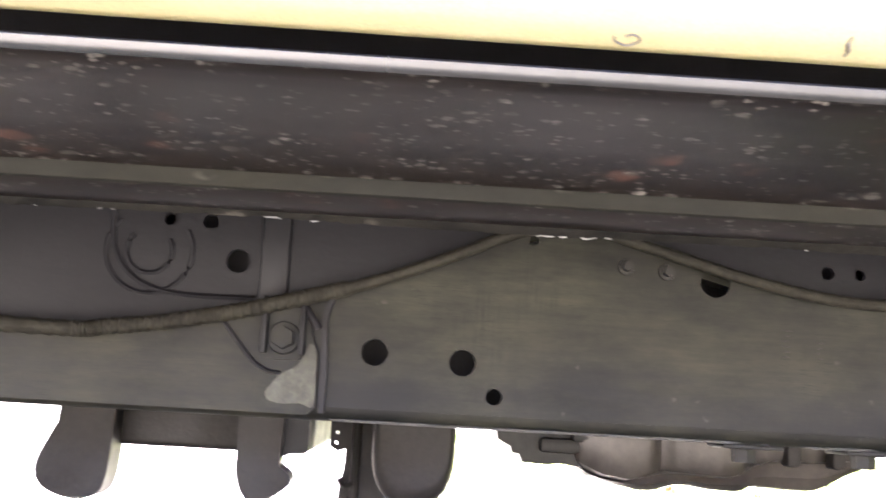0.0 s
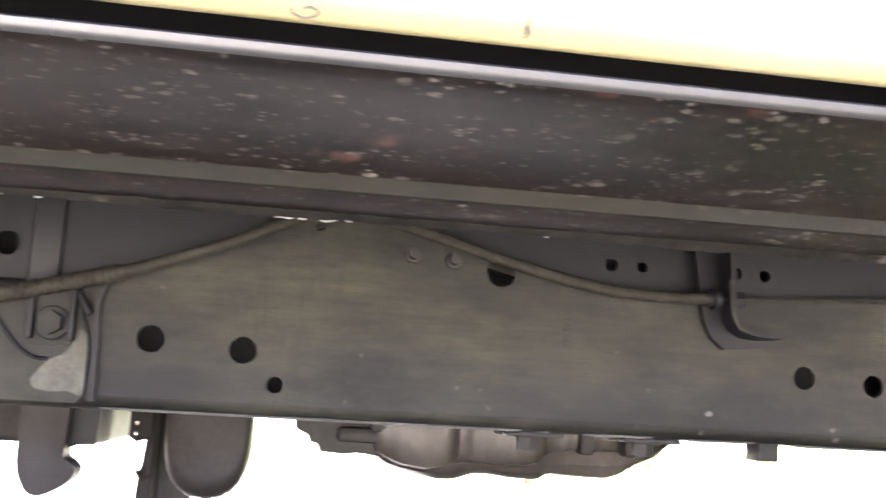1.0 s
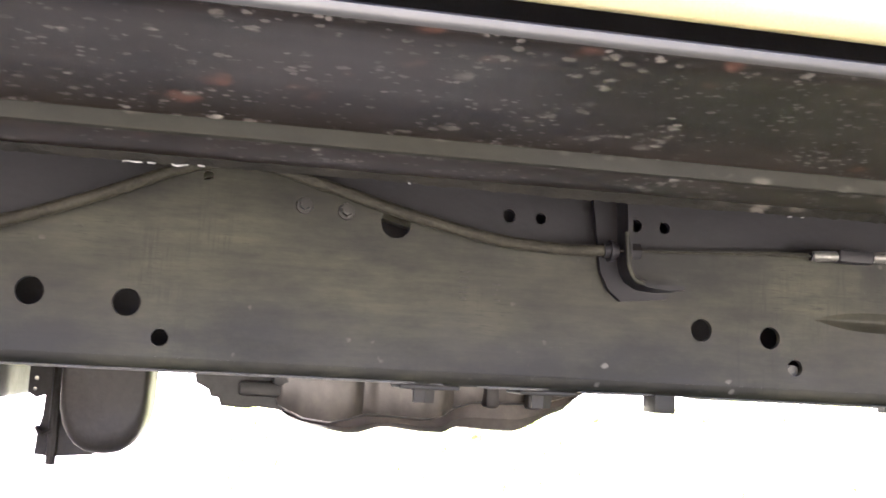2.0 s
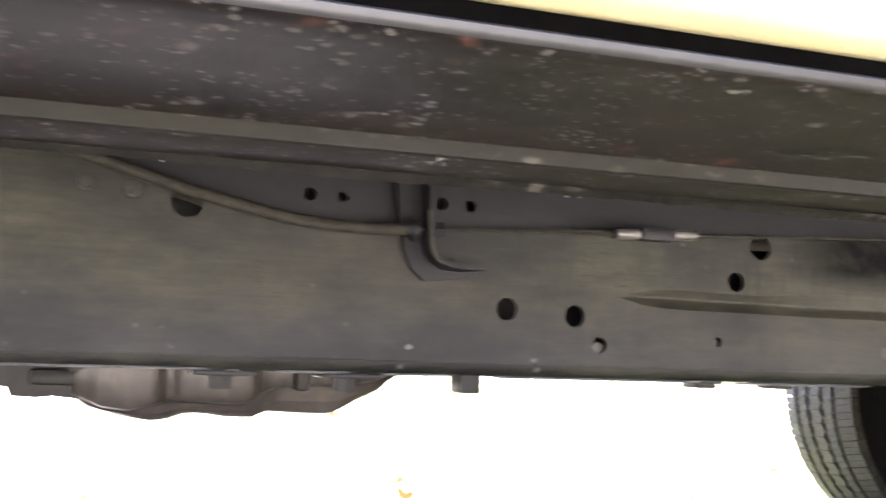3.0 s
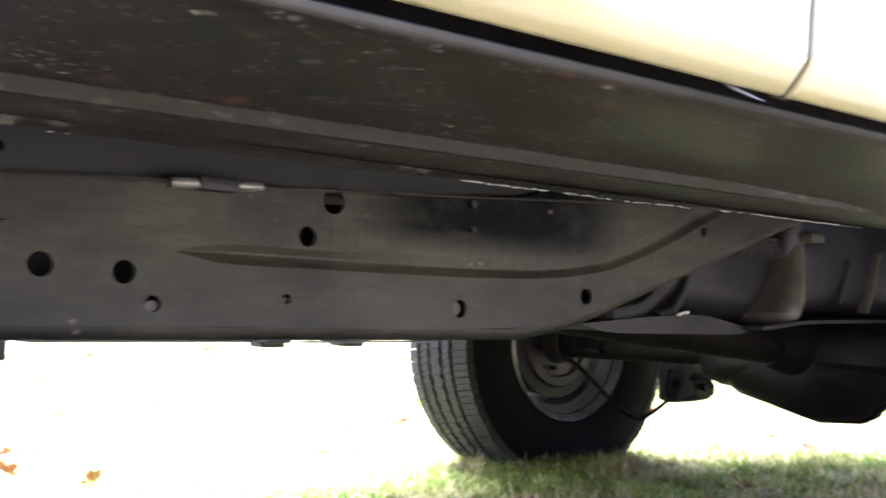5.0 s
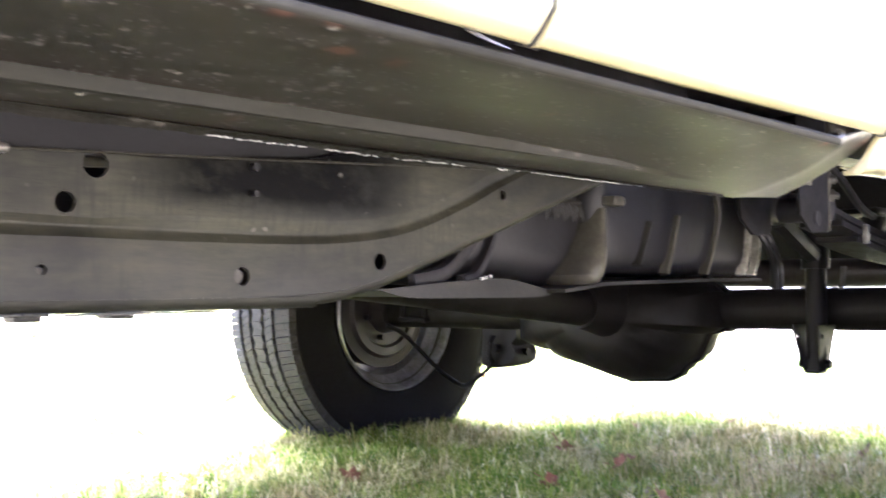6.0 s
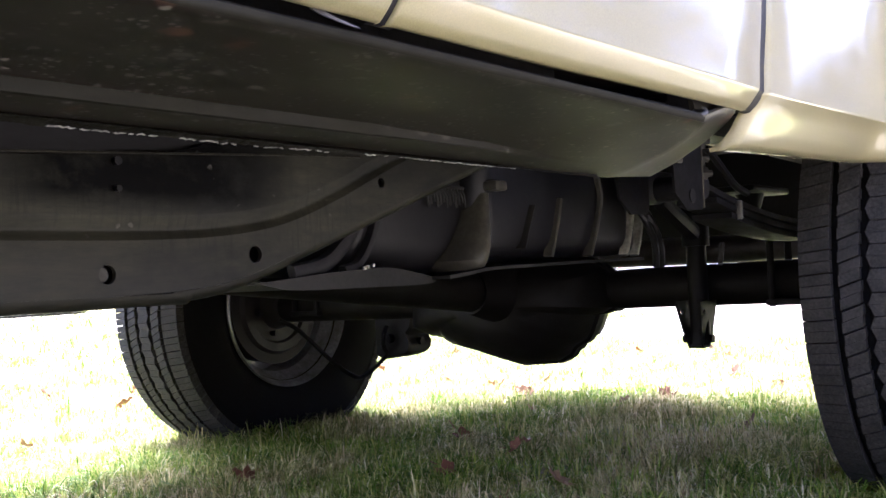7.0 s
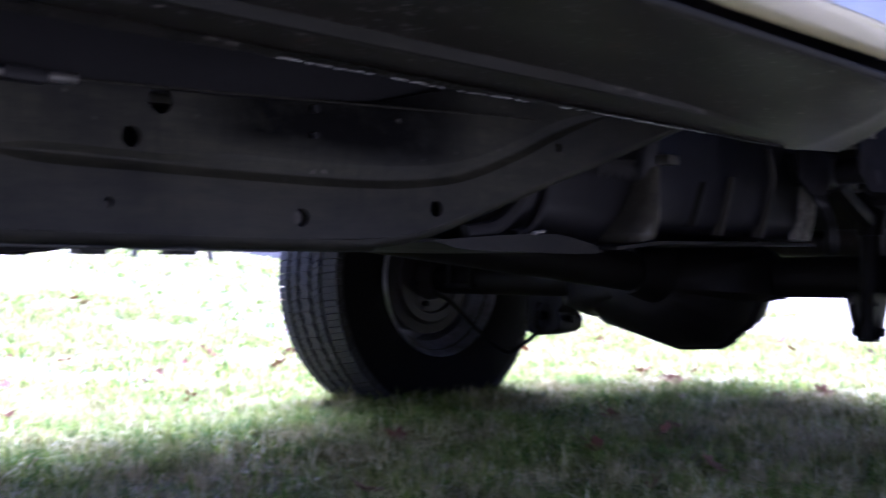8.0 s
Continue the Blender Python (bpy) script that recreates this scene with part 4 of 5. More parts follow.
def bed_side(far):
    """Bed side with the wheel opening cut into it."""
    bm = bmesh.new()
    xs = [1.506 + 0.012 * (1 - math.cos(a)) for a in (0, 0.6, 1.2, 1.57)] + [1.6 + 0.03 * k for k in range(60)] + [3.44]
    rows = []
    for x in xs:
        d = abs(x - AXLE)
        cut = HUB + math.sqrt(max(0, 0.455 ** 2 - d * d)) if d < 0.455 else 0
        e = max(0.0, 0.012 - math.sqrt(max(0.0, 0.000144 - max(0.0, 1.518 - x) ** 2)))
        thick = 0.004 + 0.016 * max(0.0, min(1.0, (x - 1.56) / 0.1))
        row = []
        for y, z in BED:
            z = z + 0.036 * min(0.55, x - 1.506) * max(0, 1 - (z - 0.5) / 0.5)
            z2 = max(z, cut)
            y2 = y
            if z2 > z:
                for (ya, za), (yb, zb) in zip(BED, BED[1:]):
                    if za <= z2 <= zb:
                        y2 = ya + (yb - ya) * (z2 - za) / (zb - za)
            fl = max(0, min(1, (x - 1.94) / 0.10)) * max(0, min(1, (2.95 - x) / 0.10))
            lip = max(0.0, min(1.0, (1.60 - x) / 0.09))
            y2 = min(y2, y2 + lip * (-0.404 - y2)) if z < 0.52 else y2
            row.append((x, y2 + e - 0.06 * fl * fl * (3 - 2 * fl) * max(0, 1 - abs(z2 - 0.68) / 0.45), z2))
        rows.append([bm.verts.new((a, flip(b) if far else b, c)) for a, b, c in row] + [bm.verts.new((a, flip(b + thick) if far else b + thick, c + (0.004 if k < 5 else 0))) for k, (a, b, c) in reversed(list(enumerate(row)))])
    n = len(rows[0])
    for a, b in zip(rows, rows[1:]):
        for k in range(n):
            bm.faces.new((a[k], a[(k + 1) % n], b[(k + 1) % n], b[k]))
    bm.faces.new(rows[0])
    bm.faces.new(rows[-1][::-1])
    ob = part("bed_side", bm, M_PAINT, truck, "tan metallic bed side with wheel opening")
    bm = bmesh.new()
    arc = [(AXLE - 0.462 * math.cos(a), -0.515 if not far else flip(-0.515), HUB + 0.462 * math.sin(a)) for a in [0.32 + k * (math.pi - 0.64) / 30 for k in range(31)]]
    tube(bm, arc, 0.014, 8)
    part("arch_lip", bm, M_PAINT, ob)
    bm = bmesh.new()
    for r0, r1 in ((0.47, 0.48),):
        rows = []
        for a in [0.85 + k * (math.pi - 1.7) / 24 for k in range(25)]:
            rows.append([bm.verts.new((AXLE - r * math.cos(a), flip(y) if far else y, HUB + r * math.sin(a))) for y, r in ((-0.47, r0), (-0.15, r0), (-0.15, r1), (-0.47, r1))])
        for p, q in zip(rows, rows[1:]):
            for k in range(4):
                bm.faces.new((p[k], p[(k + 1) % 4], q[(k + 1) % 4], q[k]))
    part("wheel_liner", bm, M_BLACK, ob)


bed_side(False)
bed_side(True)
for far in (False, True):
    for x0, x1 in ((1.55, 2.02), (2.90, 3.42)):
        bm = bmesh.new()
        y = flip(-0.40) if far else -0.40
        box(bm, (x0, y - 0.006, 0.56), (x1, y + 0.006, 0.75), 0.003)
        part("bed_inner_panel", bm, M_BLACK, truck)

# cab, bonnet and bed closing the body
bm = bmesh.new()
box(bm, (-0.9, -0.41, 0.575), (1.50, flip(-0.41), 0.62), 0.01)
part("cab_floor", bm, M_FLOOR, truck, "dark undercoated cab floor")
bm = bmesh.new()
box(bm, (1.56, -0.47, 0.74), (3.44, flip(-0.47), 0.77), 0.01)
part("bed_floor", bm, M_FLOOR, truck, "dark bed floor")
for k in range(5):
    bm = bmesh.new()
    box(bm, (1.65 + 0.36 * k, -0.44, 0.70), (1.72 + 0.36 * k, flip(-0.44), 0.738), 0.008)
    part("bed_crossbar", bm, M_FLOOR, truck)
bm = bmesh.new()
box(bm, (3.30, -0.36, 0.446), (3.36, flip(-0.36), 0.735), 0.01)
part("rear_crossmember", bm, M_PITCH, truck)
for x in (1.545, 3.43):
    bm = bmesh.new()
    box(bm, (x, -0.435, 0.765), (x + 0.04, flip(-0.435), 1.12), 0.012)
    part("bed_end", bm, M_PAINT, truck)
bm = bmesh.new()
box(bm, (3.50, -0.42, 0.50), (3.66, flip(-0.42), 0.66), 0.03, 3)
part("rear_bumper", bm, M_STEEL, truck, "chrome rear bumper")
bm = bmesh.new()
box(bm, (1.47, -0.415, 0.60), (1.52, flip(-0.415), 1.12), 0.012)
part("cab_back", bm, M_PAINT, truck)
bm = bmesh.new()
vs = box(bm, (-0.35, -0.47, 1.10), (1.50, flip(-0.47), 1.78), 0.06, 4)
for v in vs:
    k = (v.co.z - 1.10) / 0.68
    v.co.y = MID + (v.co.y - MID) * (1 - 0.17 * k)
    v.co.x = v.co.x + (0.62 * k if v.co.x < 0.5 else -0.05 * k)
part("cab_roof", bm, M_PAINT, truck)
for far in (False, True):
    for x0, x1 in ((0.36, 0.92), (0.99, 1.40)):
        bm = bmesh.new()
        a = [(x0 - 0.38 if x0 < 0.5 else x0, -0.476, 1.14), (x1, -0.476, 1.14), (x1, -0.39, 1.66), (x0 + 0.02, -0.39, 1.66)]
        lo = [bm.verts.new((x, flip(y) if far else y, z)) for x, y, z in a]
        hi = [bm.verts.new((x, flip(y + 0.012) if far else y + 0.012, z)) for x, y, z in a]
        bm.faces.new(lo), bm.faces.new(hi[::-1])
        for k in range(4):
            bm.faces.new((lo[k], lo[(k + 1) % 4], hi[(k + 1) % 4], hi[k]))
        part("side_window", bm, M_GLASS, truck, smooth=False)
bm = bmesh.new()
box(bm, (-1.98, -0.45, 0.62), (-0.16, flip(-0.45), 1.10), 0.07, 4)
part("front_body", bm, M_PAINT, truck)
bm = bmesh.new()
box(bm, (-2.1, -0.44, 0.46), (-1.95, flip(-0.44), 0.68), 0.04, 3)
part("front_bumper", bm, M_STEEL, truck)


# wheels
def wheel(parent, hub, mirror, steered=False):
    """A wheel with its tyre, tread blocks, rim, disc and brake, its axis along y; the outer face looks to -y unless mirrored."""
    s = -1 if mirror else 1
    w = new("wheel")
    w.parent = parent
    w.location = hub
    def clampz(bm):
        for v in bm.verts:
            v.co.z = max(v.co.z, 0.002 - hub[2])
            v.co.y *= s * 1.09
    bm = bmesh.new()
    half = [(0.088, 0.205), (0.096, 0.215), (0.108, 0.235), (0.115, 0.27), (0.116, 0.30), (0.1135, 0.335), (0.109, 0.355), (0.104, 0.366), (0.096, 0.3725), (0.06, 0.3750), (0.02, 0.3760)]
    prof = [(y, r) for y, r in half] + [(-y, r) for y, r in half[::-1]] + [(-0.085, 0.198), (0.085, 0.198)]
    lathe(bm, prof, 96, closed=True)
    clampz(bm)
    part("tyre", bm, M_RUBBER, w, "worn black all-season tyre")
    # tread: five rows of blocks with angled cuts
    rng = random.Random(11)
    bm = bmesh.new()
    rows = ((-0.111, -0.0665, 140, 0.0018, 0.004), (-0.0560, -0.0280, 140, 0.0020, 0.011), (-0.0170, 0.0170, 420, 0.0, 0.0), (0.0280, 0.0560, 140, 0.0020, 0.011), (0.0665, 0.111, 140, 0.0018, 0.004))
    for y0, y1, n, gap, slant in rows:
        for k in range(n):
            a0 = 2 * math.pi * k / n + y0 * 3.1
            g = (gap if k % 2 == 0 else 0.0004) / 0.385 if gap else (0.0016 if k % 6 == 2 else 0.0005 if k % 3 == 2 else 0.0) / 0.385
            step = 2 * math.pi / n
            pts = []
            for r_in, shrink in ((0.366, 0), (0.3880, 0.0004 if gap else 0.0)):
                for (yy, ee) in ((y0, 0), (y1, 0), (y1, 1), (y0, 1)):
                    sl = -s * slant / 0.385 * ((yy - y0) / (y1 - y0))
                    ang = a0 + sl + (step - g) * ee + (shrink / 0.385) * (1 if ee == 0 else -1)
                    r = r_in
                    if abs(yy) > 0.10:
                        r -= 0.008
                    jog = 0.0 if abs(y0 + y1) > 0.15 else 0.0008 * (1 if k % 2 else -1) if n < 200 else 0.0032 * (abs((k + ee) % 6 - 3) - 1.5) / 1.5
                    y = yy + jog + shrink * (1 if yy == y0 else -1)
                    pts.append(bm.verts.new((r * math.sin(ang), y, r * math.cos(ang))))
            q = pts
            for fc in ((4, 5, 6, 7), (0, 1, 5, 4), (1, 2, 6, 5), (2, 3, 7, 6), (3, 0, 4, 7)):
                bm.faces.new([q[i] for i in fc])
    clampz(bm)
    part("tread", bm, M_TREAD, w, "grey worn tread blocks", smooth=False)
    # rim: barrel and lips
    bm = bmesh.new()
    lathe(bm, [(0.104, 0.216), (0.108, 0.213), (0.104, 0.207), (0.088, 0.200), (0.070, 0.195), (0.055, 0.176), (0.02, 0.172), (-0.05, 0.182), (-0.09, 0.198), (-0.104, 0.207), (-0.108, 0.213), (-0.104, 0.216), (-0.09, 0.204), (-0.05, 0.188), (0.02, 0.178), (0.05, 0.181), (0.068, 0.200), (0.088, 0.206)], 72, closed=True)
    clampz(bm)
    part("rim", bm, M_RIM, w, "dull steel rim")
    # closed wheel disc
    bm = bmesh.new()
    plate(bm, circle(0, 0, 0.184, 60), [], -0.045, -0.038)
    lathe(bm, [(-0.075, 0.045), (-0.085, 0.055), (-0.08, 0.075), (-0.045, 0.10), (-0.038, 0.098), (-0.07, 0.07), (-0.07, 0.045)], 40)
    clampz(bm)
    part("wheel_disc", bm, M_RIM, w)
    # brake drum and backing plate
    bm = bmesh.new()
    lathe(bm, [(-0.030, 0.04), (-0.030, 0.146), (-0.005, 0.150), (0.040, 0.150), (0.046, 0.156), (0.052, 0.156), (0.052, 0.148), (0.056, 0.130), (0.066, 0.122), (0.066, 0.100), (0.058, 0.094), (0.058, 0.062), (0.085, 0.055), (0.10, 0.052), (0.10, 0.03)], 64)
    clampz(bm)
    part("brake_drum", bm, M_DRUM, w, "brown dusty brake drum")
    for k in range(6):
        bm = bmesh.new()
        a = 2 * math.pi * k / 6 + 0.3
        tube(bm, [(0.075 * math.sin(a), 0.055, 0.075 * math.cos(a)), (0.075 * math.sin(a), 0.075, 0.075 * math.cos(a))], 0.008, 6)
        clampz(bm)
        part("brake_bolt", bm, M_BLACK, w)
    return w


TYRE_Y = -0.41
wheel(truck, (AXLE, TYRE_Y, HUB), False)
wheel(truck, (AXLE, flip(TYRE_Y) - 0.02, HUB - 0.024), True)
wheel(truck, (-1.15, TYRE_Y, HUB), False)
wheel(truck, (-1.15, flip(TYRE_Y), HUB), True)

# rear axle
axle = new("rear_axle")
axle.parent = truck
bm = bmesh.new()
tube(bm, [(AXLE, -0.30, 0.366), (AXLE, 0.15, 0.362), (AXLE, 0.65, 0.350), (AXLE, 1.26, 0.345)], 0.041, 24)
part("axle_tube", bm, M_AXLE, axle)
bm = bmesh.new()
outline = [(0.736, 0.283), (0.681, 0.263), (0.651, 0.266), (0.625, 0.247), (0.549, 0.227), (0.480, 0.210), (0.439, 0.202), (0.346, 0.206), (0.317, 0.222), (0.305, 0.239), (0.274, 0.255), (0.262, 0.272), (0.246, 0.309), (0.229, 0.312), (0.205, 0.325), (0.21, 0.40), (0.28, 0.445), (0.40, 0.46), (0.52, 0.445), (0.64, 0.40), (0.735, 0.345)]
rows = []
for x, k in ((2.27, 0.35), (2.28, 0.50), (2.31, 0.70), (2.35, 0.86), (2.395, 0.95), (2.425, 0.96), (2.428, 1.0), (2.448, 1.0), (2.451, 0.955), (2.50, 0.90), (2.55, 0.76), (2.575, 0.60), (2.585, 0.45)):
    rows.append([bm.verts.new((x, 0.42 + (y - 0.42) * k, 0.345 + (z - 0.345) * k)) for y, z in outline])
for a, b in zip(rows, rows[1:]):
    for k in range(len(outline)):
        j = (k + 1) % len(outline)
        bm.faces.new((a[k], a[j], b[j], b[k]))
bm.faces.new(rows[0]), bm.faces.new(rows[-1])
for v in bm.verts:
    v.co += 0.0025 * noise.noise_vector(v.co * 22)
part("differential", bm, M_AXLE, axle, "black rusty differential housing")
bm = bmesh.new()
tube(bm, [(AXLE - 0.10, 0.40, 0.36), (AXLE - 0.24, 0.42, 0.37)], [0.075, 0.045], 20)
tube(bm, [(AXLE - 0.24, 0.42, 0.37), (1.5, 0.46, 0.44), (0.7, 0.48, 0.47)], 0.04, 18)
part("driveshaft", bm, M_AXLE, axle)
bm = bmesh.new()
box(bm, (AXLE - 0.02, 0.205, 0.315), (AXLE + 0.02, 0.235, 0.33), 0.008)
part("housing_rib", bm, M_AXLE, axle)


def shock(x, y, top_z, mirror):
    s = -1 if mirror else 1
    root = new("shock_absorber")
    root.parent = truck
    bm = bmesh.new()
    # tapered lower bracket of two cheeks
    for dy in (-0.024, 0.024):
        prof = [(x - 0.045, 0.335), (x + 0.035, 0.335), (x + 0.026, 0.262), (x + 0.018, 0.236), (x - 0.015, 0.236), (x - 0.028, 0.27)]
        plate(bm, prof, [circle(x - 0.026, 0.312, 0.006, 12)], y + dy - 0.0025, y + dy + 0.0025)
    box(bm, (x - 0.016, y - 0.026, 0.234), (x + 0.018, y + 0.026, 0.240), 0.002)
    for v in bm.verts:
        v.co.y = y + (v.co.y - y) * (0.55 + 0.45 * min(1, (v.co.z - 0.234) / 0.09)) + 0.004
        v.co.z = 0.335 - (0.335 - v.co.z) * 0.90
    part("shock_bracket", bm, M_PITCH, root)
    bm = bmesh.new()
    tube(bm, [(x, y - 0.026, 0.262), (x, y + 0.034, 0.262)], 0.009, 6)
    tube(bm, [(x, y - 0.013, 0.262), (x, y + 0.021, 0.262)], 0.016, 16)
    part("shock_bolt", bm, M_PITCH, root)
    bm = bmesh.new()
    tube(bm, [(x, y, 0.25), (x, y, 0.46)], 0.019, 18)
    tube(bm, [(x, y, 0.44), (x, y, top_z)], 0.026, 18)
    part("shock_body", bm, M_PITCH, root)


shock(2.385, 0.008, 0.66, False)
bm = bmesh.new()
tube(bm, smooth_path([(2.44, 0.85, 0.29), (2.425, 0.85, 0.265), (2.43, 0.855, 0.240), (2.454, 0.87, 0.215), (2.467, 0.95, 0.166), (2.502, 1.02, 0.156), (2.506, 1.10, 0.191), (2.446, 1.165, 0.282), (2.40, 1.19, 0.312)], 6), 0.006, 8)
part("brake_hose", bm, M_PITCH, axle)
bm = bmesh.new()
cup = [(p.y, p.z) for p in smooth_path([(0, 0.901, 0.300), (0, 0.900, 0.240), (0, 0.898, 0.210), (0, 0.863, 0.208), (0, 0.806, 0.219), (0, 0.797, 0.232), (0, 0.796, 0.246), (0, 0.806, 0.266), (0, 0.790, 0.285), (0, 0.800, 0.330), (0, 0.880, 0.335)], 3)]
extrude_x(bm, cup, [2.455, 2.460, 2.470, 2.530, 2.540, 2.545], lambda x, y, z: (x, y, z + 0.006 * max(0, abs(x - 2.5) - 0.03) / 0.015))
tube(bm, [(2.50, 0.802, 0.250), (2.50, 0.786, 0.250)], 0.010, 6)
tube(bm, [(2.44, 0.85, 0.258), (2.56, 0.85, 0.258)], 0.012, 8)
part("shock_mount", bm, M_PITCH, axle)
bm = bmesh.new()
tube(bm, [(2.50, 0.86, 0.24), (2.60, 0.80, 0.66)], 0.024, 14)
part("shock_body", bm, M_PITCH, axle)


# leaf springs with hangers
def spring(far):
    y = -0.17
    fy = (lambda v: flip(v)) if far else (lambda v: v)
    root = new("leaf_spring")
    root.parent = truck
    for k in range(3):
        bm = bmesh.new()
        x0, x1 = 1.930 + 0.055 * k, 3.15 - 0.14 * k
        pts = []
        for i in range(17):
            x = x0 + (x1 - x0) * i / 16
            z = 0.470 + 0.19 * (x - AXLE) ** 2 - 0.0125 * k
            pts.append((x, z))
        strip(bm, pts, 0.0085, fy(y - 0.032), fy(y + 0.032))
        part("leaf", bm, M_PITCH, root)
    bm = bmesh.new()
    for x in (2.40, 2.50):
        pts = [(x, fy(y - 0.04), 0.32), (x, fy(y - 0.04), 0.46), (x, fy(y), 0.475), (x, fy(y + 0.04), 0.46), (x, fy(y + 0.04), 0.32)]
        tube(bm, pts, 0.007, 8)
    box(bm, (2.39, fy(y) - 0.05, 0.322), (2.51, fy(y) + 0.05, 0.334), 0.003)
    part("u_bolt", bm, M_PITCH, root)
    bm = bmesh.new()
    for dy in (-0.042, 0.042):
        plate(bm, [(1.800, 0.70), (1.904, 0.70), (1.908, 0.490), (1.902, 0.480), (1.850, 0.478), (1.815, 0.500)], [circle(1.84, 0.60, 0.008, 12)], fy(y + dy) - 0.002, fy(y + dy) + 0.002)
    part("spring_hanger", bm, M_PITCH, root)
    bm = bmesh.new()
    box(bm, (1.9065, min(fy(y - 0.0455), fy(y - 0.0400)), 0.482), (1.9095, max(fy(y - 0.0455), fy(y - 0.0400)), 0.66), 0.0008)
    part("hanger_flange", bm, M_DUST_LIT, root)
    bm = bmesh.new()
    tube(bm, [(1.868, fy(y - 0.046), 0.498), (1.868, fy(y - 0.040), 0.498)], 0.010, 14)
    part("hanger_rivet", bm, M_BLACK, root)
    bm = bmesh.new()
    tube(bm, [(1.932, fy(y - 0.036), 0.516), (1.932, fy(y + 0.036), 0.516)], 0.019, 18)
    part("spring_eye", bm, M_BLACK, root)
    for x, z, r in ((1.937, 0.582, 0.0125), (1.931, 0.557, 0.0125), (1.942, 0.535, 0.010)):
        bm = bmesh.new()
        tube(bm, [(x - 0.018, fy(y - 0.02), z), (x, fy(y - 0.036), z - 0.001)], r, 6)
        tube(bm, [(x, fy(y - 0.036), z - 0.001), (x + 0.006, fy(y - 0.041), z - 0.001)], r * 0.5, 10)
        part("bracket_nut", bm, M_TAN, root)
    bm = bmesh.new()
    box(bm, (2.062, fy(y) - 0.040, 0.470), (2.069, fy(y) - 0.030, 0.499), 0.002)
    part("spring_clip", bm, M_STEEL, root)
    bm = bmesh.new()
    tube(bm, smooth_path([(1.915, fy(y - 0.02), 0.60), (1.98, fy(y - 0.03), 0.565), (2.06, fy(y - 0.03), 0.525), (2.14, fy(y - 0.02), 0.515)], 5), 0.006, 8)
    part("brake_line", bm, M_PITCH, root)


spring(False)
spring(True)

# fuel tank
tank = new("fuel_tank")
tank.parent = truck
bm = bmesh.new()
box(bm, (1.76, 0.068, 0.428), (2.245, 0.43, 0.66), 0.032, 4)
part("tank_shell", bm, M_TANK, tank, "black ribbed plastic fuel tank")
bm = bmesh.new()
vs = box(bm, (1.40, 0.105, 0.408), (1.80, 0.43, 0.64), 0.045, 5)
for v in vs:
    if v.co.x < 1.52 and v.co.z < 0.5:
        v.co.z += 0.02 * (1.52 - v.co.x) / 0.12
part("tank_front", bm, M_TANK, tank)


def half_bar(bm, pts, w, d, y):
    """A rounded rib along pts (x, z), w wide, standing d proud of the face at y."""
    pts = [Vector((x, 0, z)) for x, z in pts]
    rows = []
    for i, p in enumerate(pts):
        t = (pts[min(i + 1, len(pts) - 1)] - pts[max(i - 1, 0)]).normalized()
        side = Vector((t.z, 0, -t.x)) * w / 2
        rows.append([bm.verts.new(p + side * c + Vector((0, y - d * h, 0))) for c, h in ((-1, -1.2), (-1, 0.35), (-0.6, 0.9), (0.1, 1.0), (0.8, 0.7), (1, -1.2))])
    for a, b in zip(rows, rows[1:]):
        for k in range(6):
            bm.faces.new((a[k], a[(k + 1) % 6], b[(k + 1) % 6], b[k]))
    bm.faces.new(rows[0]), bm.faces.new(rows[-1][::-1])


# ribs paler than the shell: their lit edges are put into the colour
for pts, w, mat, name in (
    ([(1.893, 0.508), (1.876, 0.475), (1.859, 0.440)], 0.0055, M_SHIELD, "tank_rib"),
    ([(1.979, 0.522), (1.962, 0.475), (1.940, 0.427)], 0.0075, M_DUST_LIT, "tank_rib"),
    ([(2.100, 0.580), (2.112, 0.550), (2.115, 0.525), (2.095, 0.475), (2.068, 0.427)], 0.0080, M_DUST_LIT, "tank_strap"),
    ([(2.178, 0.580), (2.188, 0.555), (2.210, 0.525)], 0.0110, M_SHIELD, "tank_strap"),
    ([(2.239, 0.524), (2.222, 0.475), (2.200, 0.427)], 0.0085, M_STRAP, "tank_strap"),
    ([(2.268, 0.516), (2.262, 0.470), (2.240, 0.427)], 0.0075, M_STRAP, "tank_strap"),
):
    bm = bmesh.new()
    half_bar(bm, [(p.x, p.z) for p in smooth_path([(x, 0, z) for x, z in pts], 4)], w, 0.008, 0.066)
    part(name, bm, mat, tank, "dusty steel tank strap" if name == "tank_strap" else "")
bm = bmesh.new()
box(bm, (2.215, 0.072, 0.430), (2.262, 0.40, 0.53), 0.014, 3)
part("tank_end", bm, M_TANK, tank)
# dusty funnel-shaped moulding at the tank's front corner, its lit look in the colour
bm = bmesh.new()
rows = []
for z, x0, x1, d in ((0.524, 1.770, 1.790, 0.010), (0.505, 1.762, 1.787, 0.014), (0.485, 1.753, 1.786, 0.018), (0.462, 1.737, 1.786, 0.024), (0.442, 1.720, 1.785, 0.028), (0.424, 1.708, 1.780, 0.028), (0.415, 1.711, 1.772, 0.024), (0.409, 1.718, 1.762, 0.015)):
    rows.append([bm.verts.new((x0 + (x1 - x0) * k / 8, 0.078 - d * math.sin(math.pi * (k / 8) ** 0.75), z)) for k in range(9)] + [bm.verts.new((x1, 0.13, z)), bm.verts.new((x0, 0.13, z))])
for a, b in zip(rows, rows[1:]):
    for k in range(11):
        bm.faces.new((a[k], a[(k + 1) % 11], b[(k + 1) % 11], b[k]))
bm.faces.new(rows[0]), bm.faces.new(rows[-1][::-1])
part("tank_corner", bm, M_DUST_LIT, tank, "dusty funnel-shaped tank corner, painted paler as if lit")
